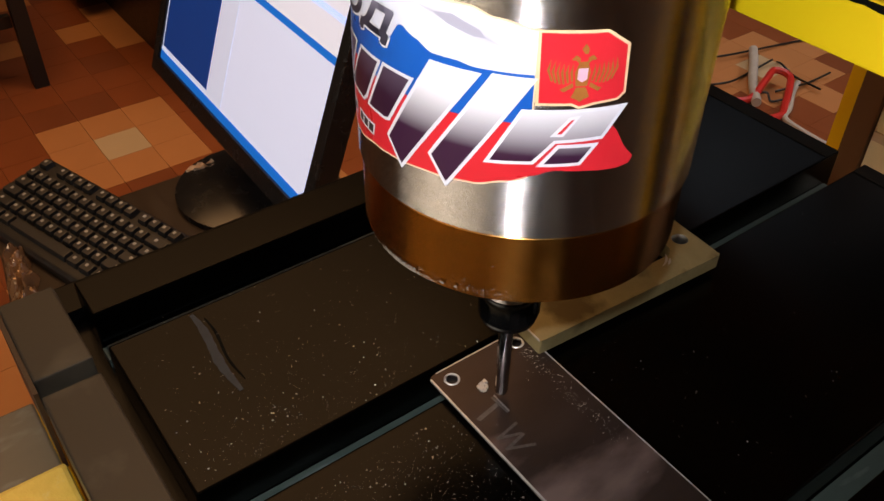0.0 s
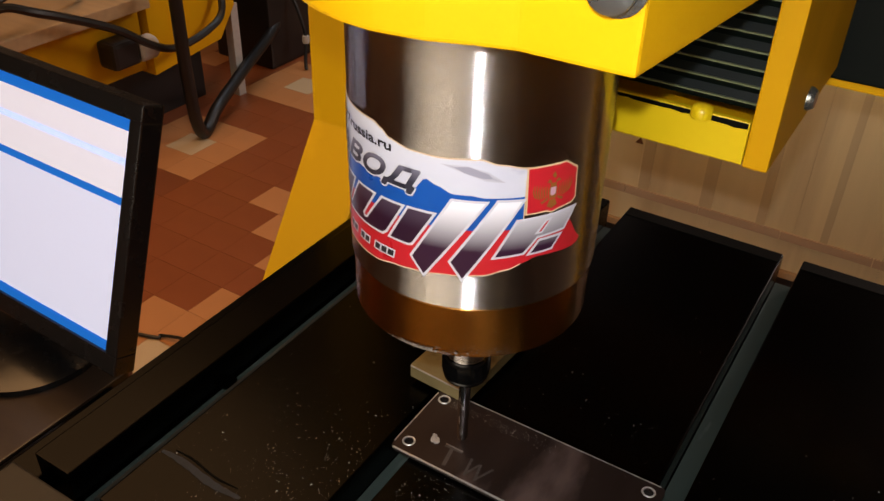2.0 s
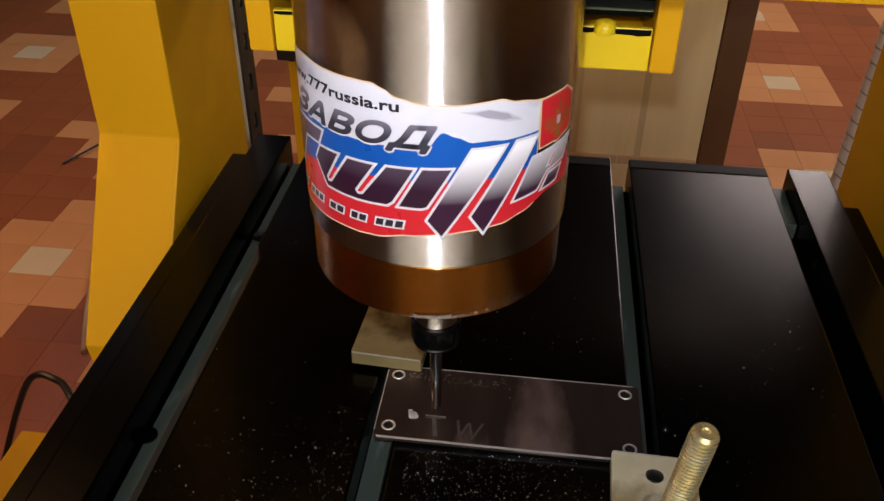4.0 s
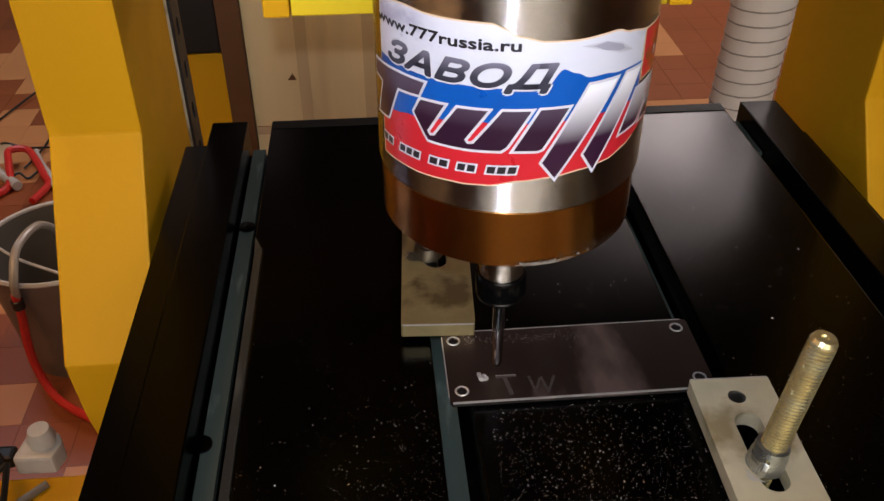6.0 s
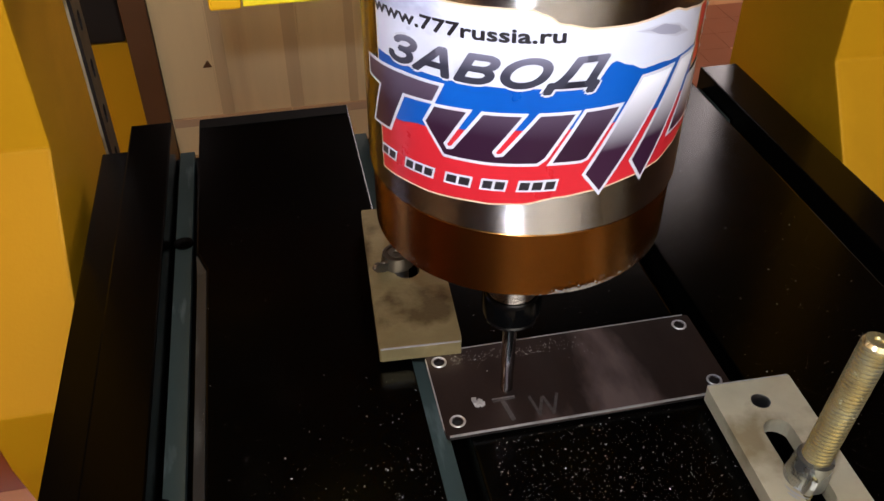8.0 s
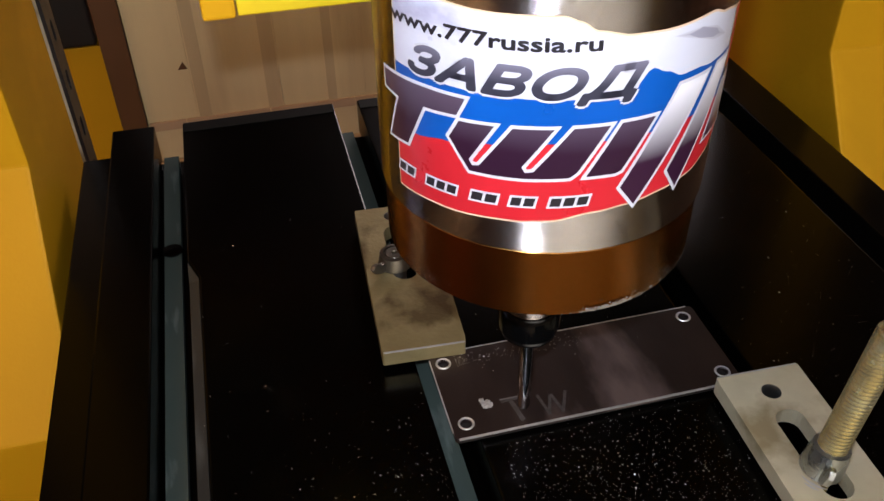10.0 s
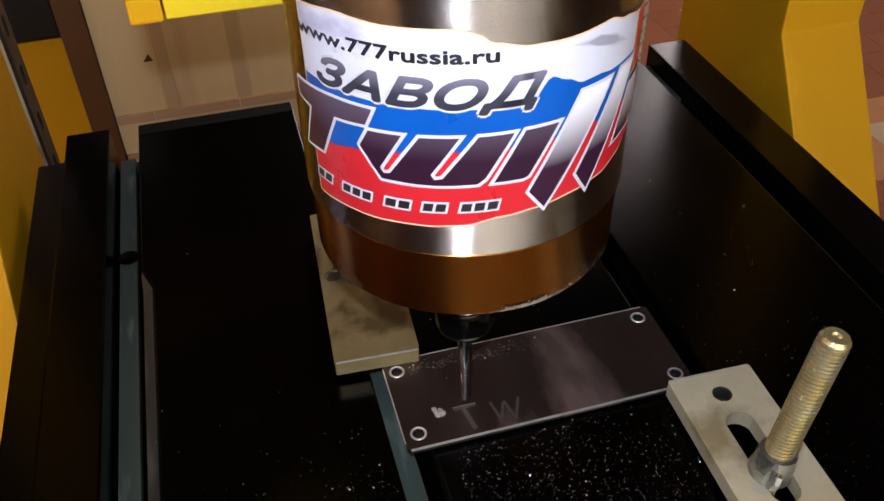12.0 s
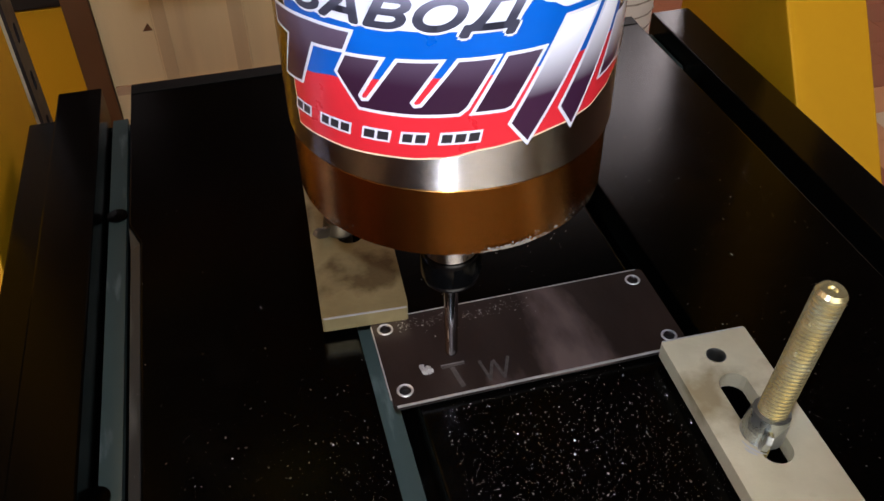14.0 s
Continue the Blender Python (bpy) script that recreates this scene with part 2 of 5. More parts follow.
# ---------------------------------------------------------------- mesh helpers
def part(name, bm, mat, parent=None, label="", smooth=False):
    me = bpy.data.meshes.new(name)
    bm.normal_update()
    bm.to_mesh(me)
    bm.free()
    me.materials.append(mat)
    if smooth:
        me.shade_smooth()
        me.set_sharp_from_angle(angle=radians(35))
    ob = new(name, me)
    ob.parent = parent
    if label:
        tagged(ob, label)
    return ob


def thing(name, label, category, at=(0, 0, 0), group="", kind="", turn=0):
    ob = new(name)
    ob.matrix_basis = pose(*at, 0, 0, turn)
    ob.empty_display_size = 0.02
    return tagged(ob, label, category, group, kind)


def box(x0, x1, y0, y1, z0, z1, bevel=0.0, bm=None, segments=2):
    b = bmesh.new()
    bmesh.ops.create_cube(b, size=1)
    for v in b.verts:
        v.co = ((x0 + x1) / 2 + v.co.x * (x1 - x0), (y0 + y1) / 2 + v.co.y * (y1 - y0), (z0 + z1) / 2 + v.co.z * (z1 - z0))
    if bevel:
        bmesh.ops.bevel(b, geom=b.edges[:], offset=bevel, segments=segments, affect="EDGES", profile=0.6)
    if bm is None:
        return b
    join(bm, b)
    return bm


def join(bm, other):
    me = bpy.data.meshes.new("tmp")
    other.to_mesh(me)
    other.free()
    bm.from_mesh(me)
    bpy.data.meshes.remove(me)
    return bm


def prism(points, z0, z1, axis="z", bevel=0.0, bm=None):
    """A polygon in the plane across the axis, extruded along it."""
    b = bmesh.new()
    put = {"z": lambda p, h: (p[0], p[1], h), "x": lambda p, h: (h, p[0], p[1]), "y": lambda p, h: (p[0], h, p[1])}[axis]
    low = [b.verts.new(put(p, z0)) for p in points]
    high = [b.verts.new(put(p, z1)) for p in points]
    n = len(points)
    b.faces.new(low[::-1])
    b.faces.new(high)
    for i in range(n):
        b.faces.new((low[i], low[(i + 1) % n], high[(i + 1) % n], high[i]))
    bmesh.ops.recalc_face_normals(b, faces=b.faces[:])
    if bevel:
        bmesh.ops.bevel(b, geom=b.edges[:], offset=bevel, segments=2, affect="EDGES", profile=0.6)
    return b if bm is None else join(bm, b)


def lathe(profile, steps=64, at=(0, 0, 0), bm=None):
    """Turns (radius, z) points round the z axis."""
    b = bmesh.new()
    rings = []
    for r, z in profile:
        if r < 1e-6:
            rings.append([b.verts.new((at[0], at[1], at[2] + z))])
        else:
            rings.append([b.verts.new((at[0] + r * math.cos(2 * math.pi * k / steps), at[1] + r * math.sin(2 * math.pi * k / steps), at[2] + z)) for k in range(steps)])
    for a, c in zip(rings, rings[1:]):
        for k in range(steps):
            k2 = (k + 1) % steps
            q = [a[k % len(a)], a[k2 % len(a)], c[k2 % len(c)], c[k % len(c)]]
            q = list(dict.fromkeys(q))
            if len(q) > 2:
                b.faces.new(q)
    bmesh.ops.recalc_face_normals(b, faces=b.faces[:])
    return b if bm is None else join(bm, b)


def tube(points, radius, steps=10, smooth=6, bm=None):
    """A round cable or hose through the points."""
    pts = [Vector(p) for p in points]
    path = []
    for i in range(len(pts) - 1):
        p0, p1, p2, p3 = pts[max(i - 1, 0)], pts[i], pts[i + 1], pts[min(i + 2, len(pts) - 1)]
        for k in range(smooth):
            t = k / smooth
            path.append(0.5 * ((2 * p1) + (p2 - p0) * t + (2 * p0 - 5 * p1 + 4 * p2 - p3) * t * t + (3 * p1 - p0 - 3 * p2 + p3) * t ** 3))
    path.append(pts[-1])
    b = bmesh.new()
    rings = []
    for i, p in enumerate(path):
        d = (path[min(i + 1, len(path) - 1)] - path[max(i - 1, 0)]).normalized()
        side = d.cross(Vector((0, 0, 1)))
        side = side.normalized() if side.length > 0.01 else Vector((1, 0, 0))
        up = side.cross(d)
        r = radius(i) if callable(radius) else radius
        rings.append([b.verts.new(p + r * (math.cos(2 * math.pi * k / steps) * side + math.sin(2 * math.pi * k / steps) * up)) for k in range(steps)])
    for a, c in zip(rings, rings[1:]):
        for k in range(steps):
            b.faces.new((a[k], a[(k + 1) % steps], c[(k + 1) % steps], c[k]))
    b.faces.new(rings[0][::-1])
    b.faces.new(rings[-1])
    bmesh.ops.recalc_face_normals(b, faces=b.faces[:])
    return b if bm is None else join(bm, b)


def holed(x0, x1, y0, y1, z0, z1, holes, corner=0.002, steps=20):
    """A flat plate with rounded corners and round or slotted holes (cx, cy, r, half length along y)."""
    b = bmesh.new()
    def ring(pts):
        vs = [b.verts.new((x, y, z1)) for x, y in pts]
        return [b.edges.new((vs[i], vs[(i + 1) % len(vs)])) for i in range(len(vs))]
    outer = []
    for cx, cy, a in ((x1 - corner, y1 - corner, 0), (x0 + corner, y1 - corner, 90), (x0 + corner, y0 + corner, 180), (x1 - corner, y0 + corner, 270)):
        outer += [(cx + corner * math.cos(radians(a + k * 22.5)), cy + corner * math.sin(radians(a + k * 22.5))) for k in range(5)]
    edges = ring(outer)
    for cx, cy, r, half in holes:
        pts = []
        for k in range(steps):
            a = 2 * math.pi * k / steps
            pts.append((cx + r * math.cos(a), cy + r * math.sin(a) + (half if math.sin(a) > 0 else -half)))
        edges += ring(pts)
    bmesh.ops.triangle_fill(b, use_beauty=True, use_dissolve=False, edges=edges)
    got = bmesh.ops.extrude_face_region(b, geom=b.faces[:])
    for v in got["geom"]:
        if isinstance(v, bmesh.types.BMVert):
            v.co.z = z0
    bmesh.ops.recalc_face_normals(b, faces=b.faces[:])
    return b


# ---------------------------------------------------------------- room
def room():
    x0, x1, y0, y1, top = -4.6, 2.6, -1.6, 5.6, 1.6
    floor = tagged(part("floor", box(x0, x1, y0, y1, FLOOR - 0.1, FLOOR - 0.008), GROUT), "red-brown tiled floor with tan blocks and thin joints", "floor", kind="structure")
    for name, dims in (("wall_north", (x0, x1, y1, y1 + 0.15)), ("wall_south", (x0, x1, y0 - 0.15, y0)), ("wall_west", (x0 - 0.15, x0, y0, y1)), ("wall_east", (x1, x1 + 0.15, y0, y1))):
        tagged(part(name, box(*dims, FLOOR, top), WALL), "cream painted plain room wall", "wall", kind="structure")
    tagged(part("ceiling", box(x0, x1, y0, y1, top, top + 0.1), CEILING), "plain unseen ceiling, darkened to dim its reflections", "ceiling", kind="structure")
    return floor


FLOOR_OB = room()


# ---------------------------------------------------------------- machine table
def machine_table():
    t = thing("machine_table", "black slotted machine table of film-faced boards with metal dust", "machine table")
    # base under the boards, open at the slots' far end
    part("base", box(-0.1445, 0.250, -0.1165, 0.236, -0.075, -0.020, 0.001), PANEL, t)
    # the first board is cut back along its near left side, where a worn bevelled edge shows
    left_board = [(-0.0866, -0.0905), (-0.0098, -0.0905), (-0.0098, 0.241), (-0.0911, 0.241), (-0.0911, 0.121), (-0.0866, 0.108)]
    part("board", prism(left_board, -0.0197, 0.0, "z", 0.0008), PANEL, t)
    for x0, x1 in ((0.0035, 0.0975), (0.1085, 0.1910)):
        part("board", box(x0, x1, -0.0905, 0.241, -0.0197, 0.0, 0.0008), PANEL, t)
    b = bmesh.new()
    for y, cut in ((-0.0900, 0.0), (0.1075, 0.0), (0.1190, 0.0043)):
        for x, z in ((-0.0911, -0.0150), (-0.0911, -0.0036), (-0.0868, -0.0004), (-0.0868, -0.0150)):
            b.verts.new((min(x, -0.0911 + 0.0043 - cut), y, z))
    b.verts.ensure_lookup_table()
    for k in (0, 4):
        for q in range(3):
            b.faces.new([b.verts[k + q], b.verts[k + q + 1], b.verts[k + q + 5], b.verts[k + q + 4]])
    b.faces.new(b.verts[:4])
    bmesh.ops.recalc_face_normals(b, faces=b.faces[:])
    part("worn_edge", b, WORNEDGE, t, "grey worn bevel along the board")
    for x0, x1, mat in ((-0.127, -0.1055, PANEL), (0.2035, 0.2270, POLISHBAR)):
        part("side_bar", box(x0, x1, -0.0895, 0.241, -0.0196, 0.0008, 0.0008), mat, t)
    part("side_ledge", box(-0.1450, -0.1275, -0.116, 0.238, -0.0199, -0.0130, 0.0008), PANEL, t, "lower black ledge along the side")
    for x0, x1 in ((-0.131, -0.0850), (-0.0765, -0.0040), (0.0060, 0.0975), (0.1085, 0.1910)):
        part("end_board", box(x0, x1, -0.1172, -0.0965, -0.0196, 0.0, 0.0008), DUST_SHEEN, t, "black board greyed by metal dust and painted sheen")
    for x0, x1, y1 in ((-0.1038, -0.0962, 0.235), (-0.0095, -0.0008, 0.235), (0.0980, 0.1065, 0.235)):
        part("slot_rail", box(x0, x1, -0.0900, y1, -0.0198, -0.0160), SLOTSTEEL, t)
    for x, y in ((-0.1040, -0.002), (-0.1000, 0.150)):
        part("slot_disc", lathe([(0.0, -0.0162), (0.0045, -0.0162), (0.0045, -0.0150), (0.0, -0.0148)], 18, (x, y, 0)), PANEL, t, "black disc on the slot floor")
    for x0, x1 in ((-0.0905, -0.0104), (0.0041, 0.0969), (0.1091, 0.1904)):
        part("end_band", box(x0, x1, 0.2312, 0.2402, 0.0001, 0.0005), ENDGREY, t, "greyer strip along the far end")
    # Plate added to stand in for a white highlight at the slot's end.
    part("highlight_plate", box(0.1918, 0.2028, 0.195, 0.2355, -0.0198, -0.010, 0.0008), SLOTSTEEL, t, "steel plate added for a highlight in the slot's end")
    part("end_trim", box(-0.131, -0.0800, -0.1190, -0.1174, -0.042, -0.001), DARKTRIM, t, "dark brown wooden end trim")
    return t


machine_table()


def machine_frame():
    f = thing("machine_stand", "yellow welded steel stand under the machine table", "machine stand")
    part("front_beam", box(-0.0785, 0.24, -0.260, -0.1180, -0.130, -0.0365, 0.002), CASTING, f, "speckled yellow front beam, paled by painted-in torchlight")
    part("corner_plate", box(-0.117, -0.0792, -0.300, -0.1193, -0.060, -0.0400, 0.001), DUSTYPLATE, f, "dusty grey-brown corner plate")
    part("side_beam", box(-0.150, -0.10, -0.12, 0.23, -0.16, -0.076, 0.003), YELLOW, f)
    part("side_beam", box(0.20, 0.250, -0.12, 0.23, -0.16, -0.076, 0.003), YELLOW, f)
    for x in (-0.145, 0.205):
        for y in (-0.255, 0.18):
            part("leg", box(x, x + 0.04, y, y + 0.04, FLOOR, -0.13, 0.002), YELLOW, f)
    return f


machine_frame()


# ---------------------------------------------------------------- gantry
def gantry():
    g = thing("gantry", "yellow painted steel gantry spanning the table", "gantry")
    side = [(0.190, 0.42), (0.186, 0.023), (0.1165, -0.081), (0.122, -0.125), (0.15, -0.24), (0.293, -0.24), (0.293, 0.42)]
    part("column", prism(side, -0.2045, -0.155, "x", 0.0015), YELLOW, g)
    part("column", prism([(y + 0.011, z - 0.004) for y, z in side], 0.2605, 0.3105, "x", 0.0015), YELLOW, g)
    part("beam", box(-0.155, 0.2605, 0.211, 0.281, 0.113, 0.42, 0.001), YELLOW2, g)
    part("beam_cover", box(-0.152, 0.2575, 0.201, 0.2105, 0.1205, 0.42, 0.001), RUBBER, g, "black rubber bellows cover of the beam")
    b = holed(-0.0115, 0.0115, -0.24, 0.24, -0.001, 0.001, [(0, -0.225 + 0.03 * k, 0.0033, 0.0030) for k in range(16)], 0.0008)
    turn = Matrix(((0, 0, 1, -0.1535), (1, 0, 0, 0.3085), (0, 1, 0, 0.17), (0, 0, 0, 1)))
    bmesh.ops.transform(b, matrix=turn, verts=b.verts[:])
    bmesh.ops.recalc_face_normals(b, faces=b.faces[:])
    part("perforated_strip", b, BLACK, g, "black perforated steel strip")
    # Made-up pale bar imitates the bright background seen through the slots.
    part("slot_backing_bar", box(-0.1590, -0.1548, 0.298, 0.319, -0.07, 0.42), CLAMP, g, "added pale bar showing through the strip's slots")
    return g


GANTRY = gantry()


def z_carriage():
    c = thing("z_carriage", "yellow folded steel carriage with black bellows", "machine carriage")
    for x0, x1 in ((-0.0660, -0.0560), (0.0905, 0.0997)):
        part("side_flange", box(x0, x1, 0.075, 0.197, 0.1272, 0.42, 0.001), YELLOW, c)
    part("bottom_strip", box(-0.0555, 0.0900, 0.0765, 0.0795, 0.1272, 0.1440, 0.0006), OLIVE, c, "grimy olive yellow strip")
    part("bottom_plate", box(-0.0555, 0.0900, 0.0800, 0.196, 0.129, 0.133), YELLOW2, c)
    for k in range(26):
        z = 0.1465 + k * 0.0062
        part("bellows_fold", prism([(0.0825, z), (0.0808, z + 0.0031), (0.0825, z + 0.0061), (0.096, z + 0.0061), (0.096, z)], -0.0552, 0.0898, "x"), RUBBER, c)
        part("bellows_seam", box(-0.0552, 0.0898, 0.0799, 0.0808, z + 0.0028, z + 0.0034), SEAM, c)
    for x in (-0.036, 0.0722):
        part("dome_nut", lathe([(0.0041, -0.002), (0.0041, 0.0002), (0.0038, 0.0014), (0.0027, 0.0024), (0.0013, 0.0029), (0.0, 0.0030)], 24, (x, 0.0772, 0.1438)), OLIVE, c, "yellow domed nut", smooth=True)
    # black grease along the upper edge of the strip
    rng = random.Random(21)
    b = bmesh.new()
    xs = [-0.0550 + 0.1445 * k / 60 for k in range(61)]
    low = [b.verts.new((x, 0.0763, 0.1425 - 0.0011 * max(0, (x - 0.045) / 0.045) - rng.uniform(0, 0.0006))) for x in xs]
    high = [b.verts.new((x, 0.0763, 0.1436)) for x in xs]
    for k in range(60):
        b.faces.new((low[k], low[k + 1], high[k + 1], high[k]))
    part("grease_edge", b, GREASE, c, "black grease along the strip's edge")
    for y in (0.128,):
        b = lathe([(0.0, -0.001), (0.0048, -0.001), (0.0048, 0.001), (0.0036, 0.0028), (0.0, 0.0034)], 18)
        bmesh.ops.transform(b, matrix=pose(0.0999, y, 0.1375, 0, 90, 0), verts=b.verts[:])
        part("side_screw", b, DULL, c, "steel round-head screw", smooth=True)
    return c


CARRIAGE = z_carriage()


# ---------------------------------------------------------------- spindle, axis at its own origin
R = 0.0430


def wrap(bm, r, cut=3.0):
    """Bends flat work (x: degrees round the axis, y: height in mm) on to the spindle."""
    lo = min(v.co.x for v in bm.verts)
    hi = max(v.co.x for v in bm.verts)
    for k in range(int(lo / cut) - 1, int(hi / cut) + 2):
        bmesh.ops.bisect_plane(bm, geom=bm.verts[:] + bm.edges[:] + bm.faces[:], plane_co=(k * cut, 0, 0), plane_no=(1, 0, 0))
    for v in bm.verts:
        a, h = radians(v.co.x), v.co.y / 1000
        v.co = (r * math.sin(a), -r * math.cos(a), h)
    return bm


def flat(points):
    b = bmesh.new()
    f = b.faces.new([b.verts.new((x, y, 0)) for x, y in points])
    b.normal_update()
    if f.normal.z < 0:
        bmesh.ops.reverse_faces(b, faces=[f])
    bmesh.ops.triangulate(b, faces=b.faces[:])
    return b


def grown(points, d):
    """The polygon grown by d mm on all sides."""
    k = 1 / (R * 1000 * math.pi / 180)
    p = [Vector((x / k, y)) for x, y in points]
    n = len(p)
    if sum(p[i].x * p[(i + 1) % n].y - p[(i + 1) % n].x * p[i].y for i in range(n)) < 0:
        p.reverse()
    out = []
    for i in range(n):
        a, c = (p[i] - p[i - 1]).normalized(), (p[(i + 1) % n] - p[i]).normalized()
        na, nc = Vector((a.y, -a.x)), Vector((c.y, -c.x))
        m = (na + nc).normalized()
        q = p[i] + m * min(d / max(m.dot(na), 0.3), 2.2 * d)
        out.append((q.x * k, q.y))
    return out


def curve_at(points, x):
    for (xa, ya), (xb, yb) in zip(points, points[1:]):
        if x <= xb:
            t = (x - xa) / (xb - xa)
            t = t * t * (3 - 2 * t)
            return ya + (yb - ya) * max(0, t)
    return points[-1][1]


def band(low, high, x0, x1, step=1.5):
    xs = [x0 + (x1 - x0) * k / int((x1 - x0) / step) for k in range(int((x1 - x0) / step) + 1)]
    b = bmesh.new()
    lo = [b.verts.new((x, curve_at(low, x), 0)) for x in xs]
    hi = [b.verts.new((x, curve_at(high, x), 0)) for x in xs]
    for i in range(len(xs) - 1):
        b.faces.new((lo[i], lo[i + 1], hi[i + 1], hi[i]))
    return b


def lettering(text, x0, x1, z0, z1, height, offset=0.0, shear=0.0):
    """Words in the built-in font, fitted between two angles, on a line from z0 to z1 mm."""
    cu = bpy.data.curves.new("words", "FONT")
    cu.body, cu.offset, cu.shear, cu.resolution_u = text, offset, shear, 3
    ob = bpy.data.objects.new("words", cu)
    scene.collection.objects.link(ob)
    dg = bpy.context.evaluated_depsgraph_get()
    me = bpy.data.meshes.new_from_object(ob.evaluated_get(dg))
    bpy.data.objects.remove(ob)
    b = bmesh.new()
    b.from_mesh(me)
    bpy.data.meshes.remove(me)
    bmesh.ops.triangulate(b, faces=b.faces[:])
    lo, hi = min(v.co.x for v in b.verts), max(v.co.x for v in b.verts)
    for v in b.verts:
        t = (v.co.x - lo) / (hi - lo)
        v.co = (x0 + (x1 - x0) * t, z0 + (z1 - z0) * t + v.co.y / 0.7 * height, 0)
    return b


def spindle():
    s = thing("spindle", "turned aluminium milling spindle with flag-coloured sticker", "milling spindle", at=(0.0147, 0.0085, 0))
    part("body", lathe([(0.0, 0.109), (R - 0.0006, 0.1067), (R, 0.1073), (R, 0.36), (0, 0.36)], 96), SPINDLE, s, smooth=True)
    part("lower_cap", lathe([(0.0, 0.0855), (0.030, 0.0855), (R - 0.0022, 0.0857), (R - 0.0009, 0.0868), (R - 0.0008, 0.1062), (R - 0.0014, 0.1068), (0, 0.1068)], 96), CAP, s, "polished steel lower cap with dried splashes", smooth=True)
    part("nose", lathe([(0.0, 0.0535), (0.0083, 0.0535), (0.0083, 0.0566), (0.0080, 0.0570), (0.0083, 0.0576), (0.0083, 0.0854), (0, 0.0854)], 40), SPINDLE, s, "bright steel spindle nose", smooth=True)
    nut = part("collet_nut", lathe([(0.0, 0.0402), (0.0050, 0.0402), (0.0056, 0.0408), (0.0078, 0.0411), (0.0088, 0.0420), (0.0090, 0.0428), (0.0087, 0.0434), (0.0094, 0.0442), (0.0094, 0.0525), (0.0089, 0.0534), (0, 0.0534)], 40), NUTBLACK, s, "black collet nut", smooth=True)
    b = bmesh.new()
    for k in range(6):
        a = math.pi / 3 * k
        q = box(-0.0014, 0.0014, 0.0092, 0.00965, 0.0454, 0.0516)
        bmesh.ops.transform(q, matrix=Matrix.Rotation(a, 4, "Z"), verts=q.verts[:])
        join(b, q)
    part("nut_rib", b, NUTBLACK, nut)
    part("cutter", lathe([(0.0, 0.0040), (0.0006, 0.0042), (0.0018, 0.0056), (0.0022, 0.0068), (0.0022, 0.0180), (0.0024, 0.0190), (0.0024, 0.0403), (0, 0.0403)], 24), CARBIDE, s, "slim steel engraving cutter", smooth=True)
    # yellow clamp: ring on the left, ear with a bolt on the right
    ring = [(0.058 * math.sin(radians(a)), -0.058 * math.cos(radians(a))) for a in range(-100, 1, 5)]
    outline = ring + [(0.014, -0.0560), (0.026, -0.0515), (0.036, -0.0485), (0.0660, -0.0480), (0.0760, 0.0500), (-0.0560, 0.0500)]
    part("clamp", prism(outline, 0.1992, 0.270, "z", 0.0012), YELLOW2, s, "bright yellow clamp block round the spindle")
    b = lathe([(0.0, 0.0), (0.0075, 0.0), (0.0075, 0.0015), (0.0058, 0.002), (0.0058, 0.0058), (0.0048, 0.0062), (0, 0.0062)], 24)
    bmesh.ops.transform(b, matrix=pose(0.0592, -0.0478, 0.2200, 90, 0, 0), verts=b.verts[:])
    part("clamp_bolt", b, DULL, s, "steel bolt with washer", smooth=True)
    sticker(s)
    return s


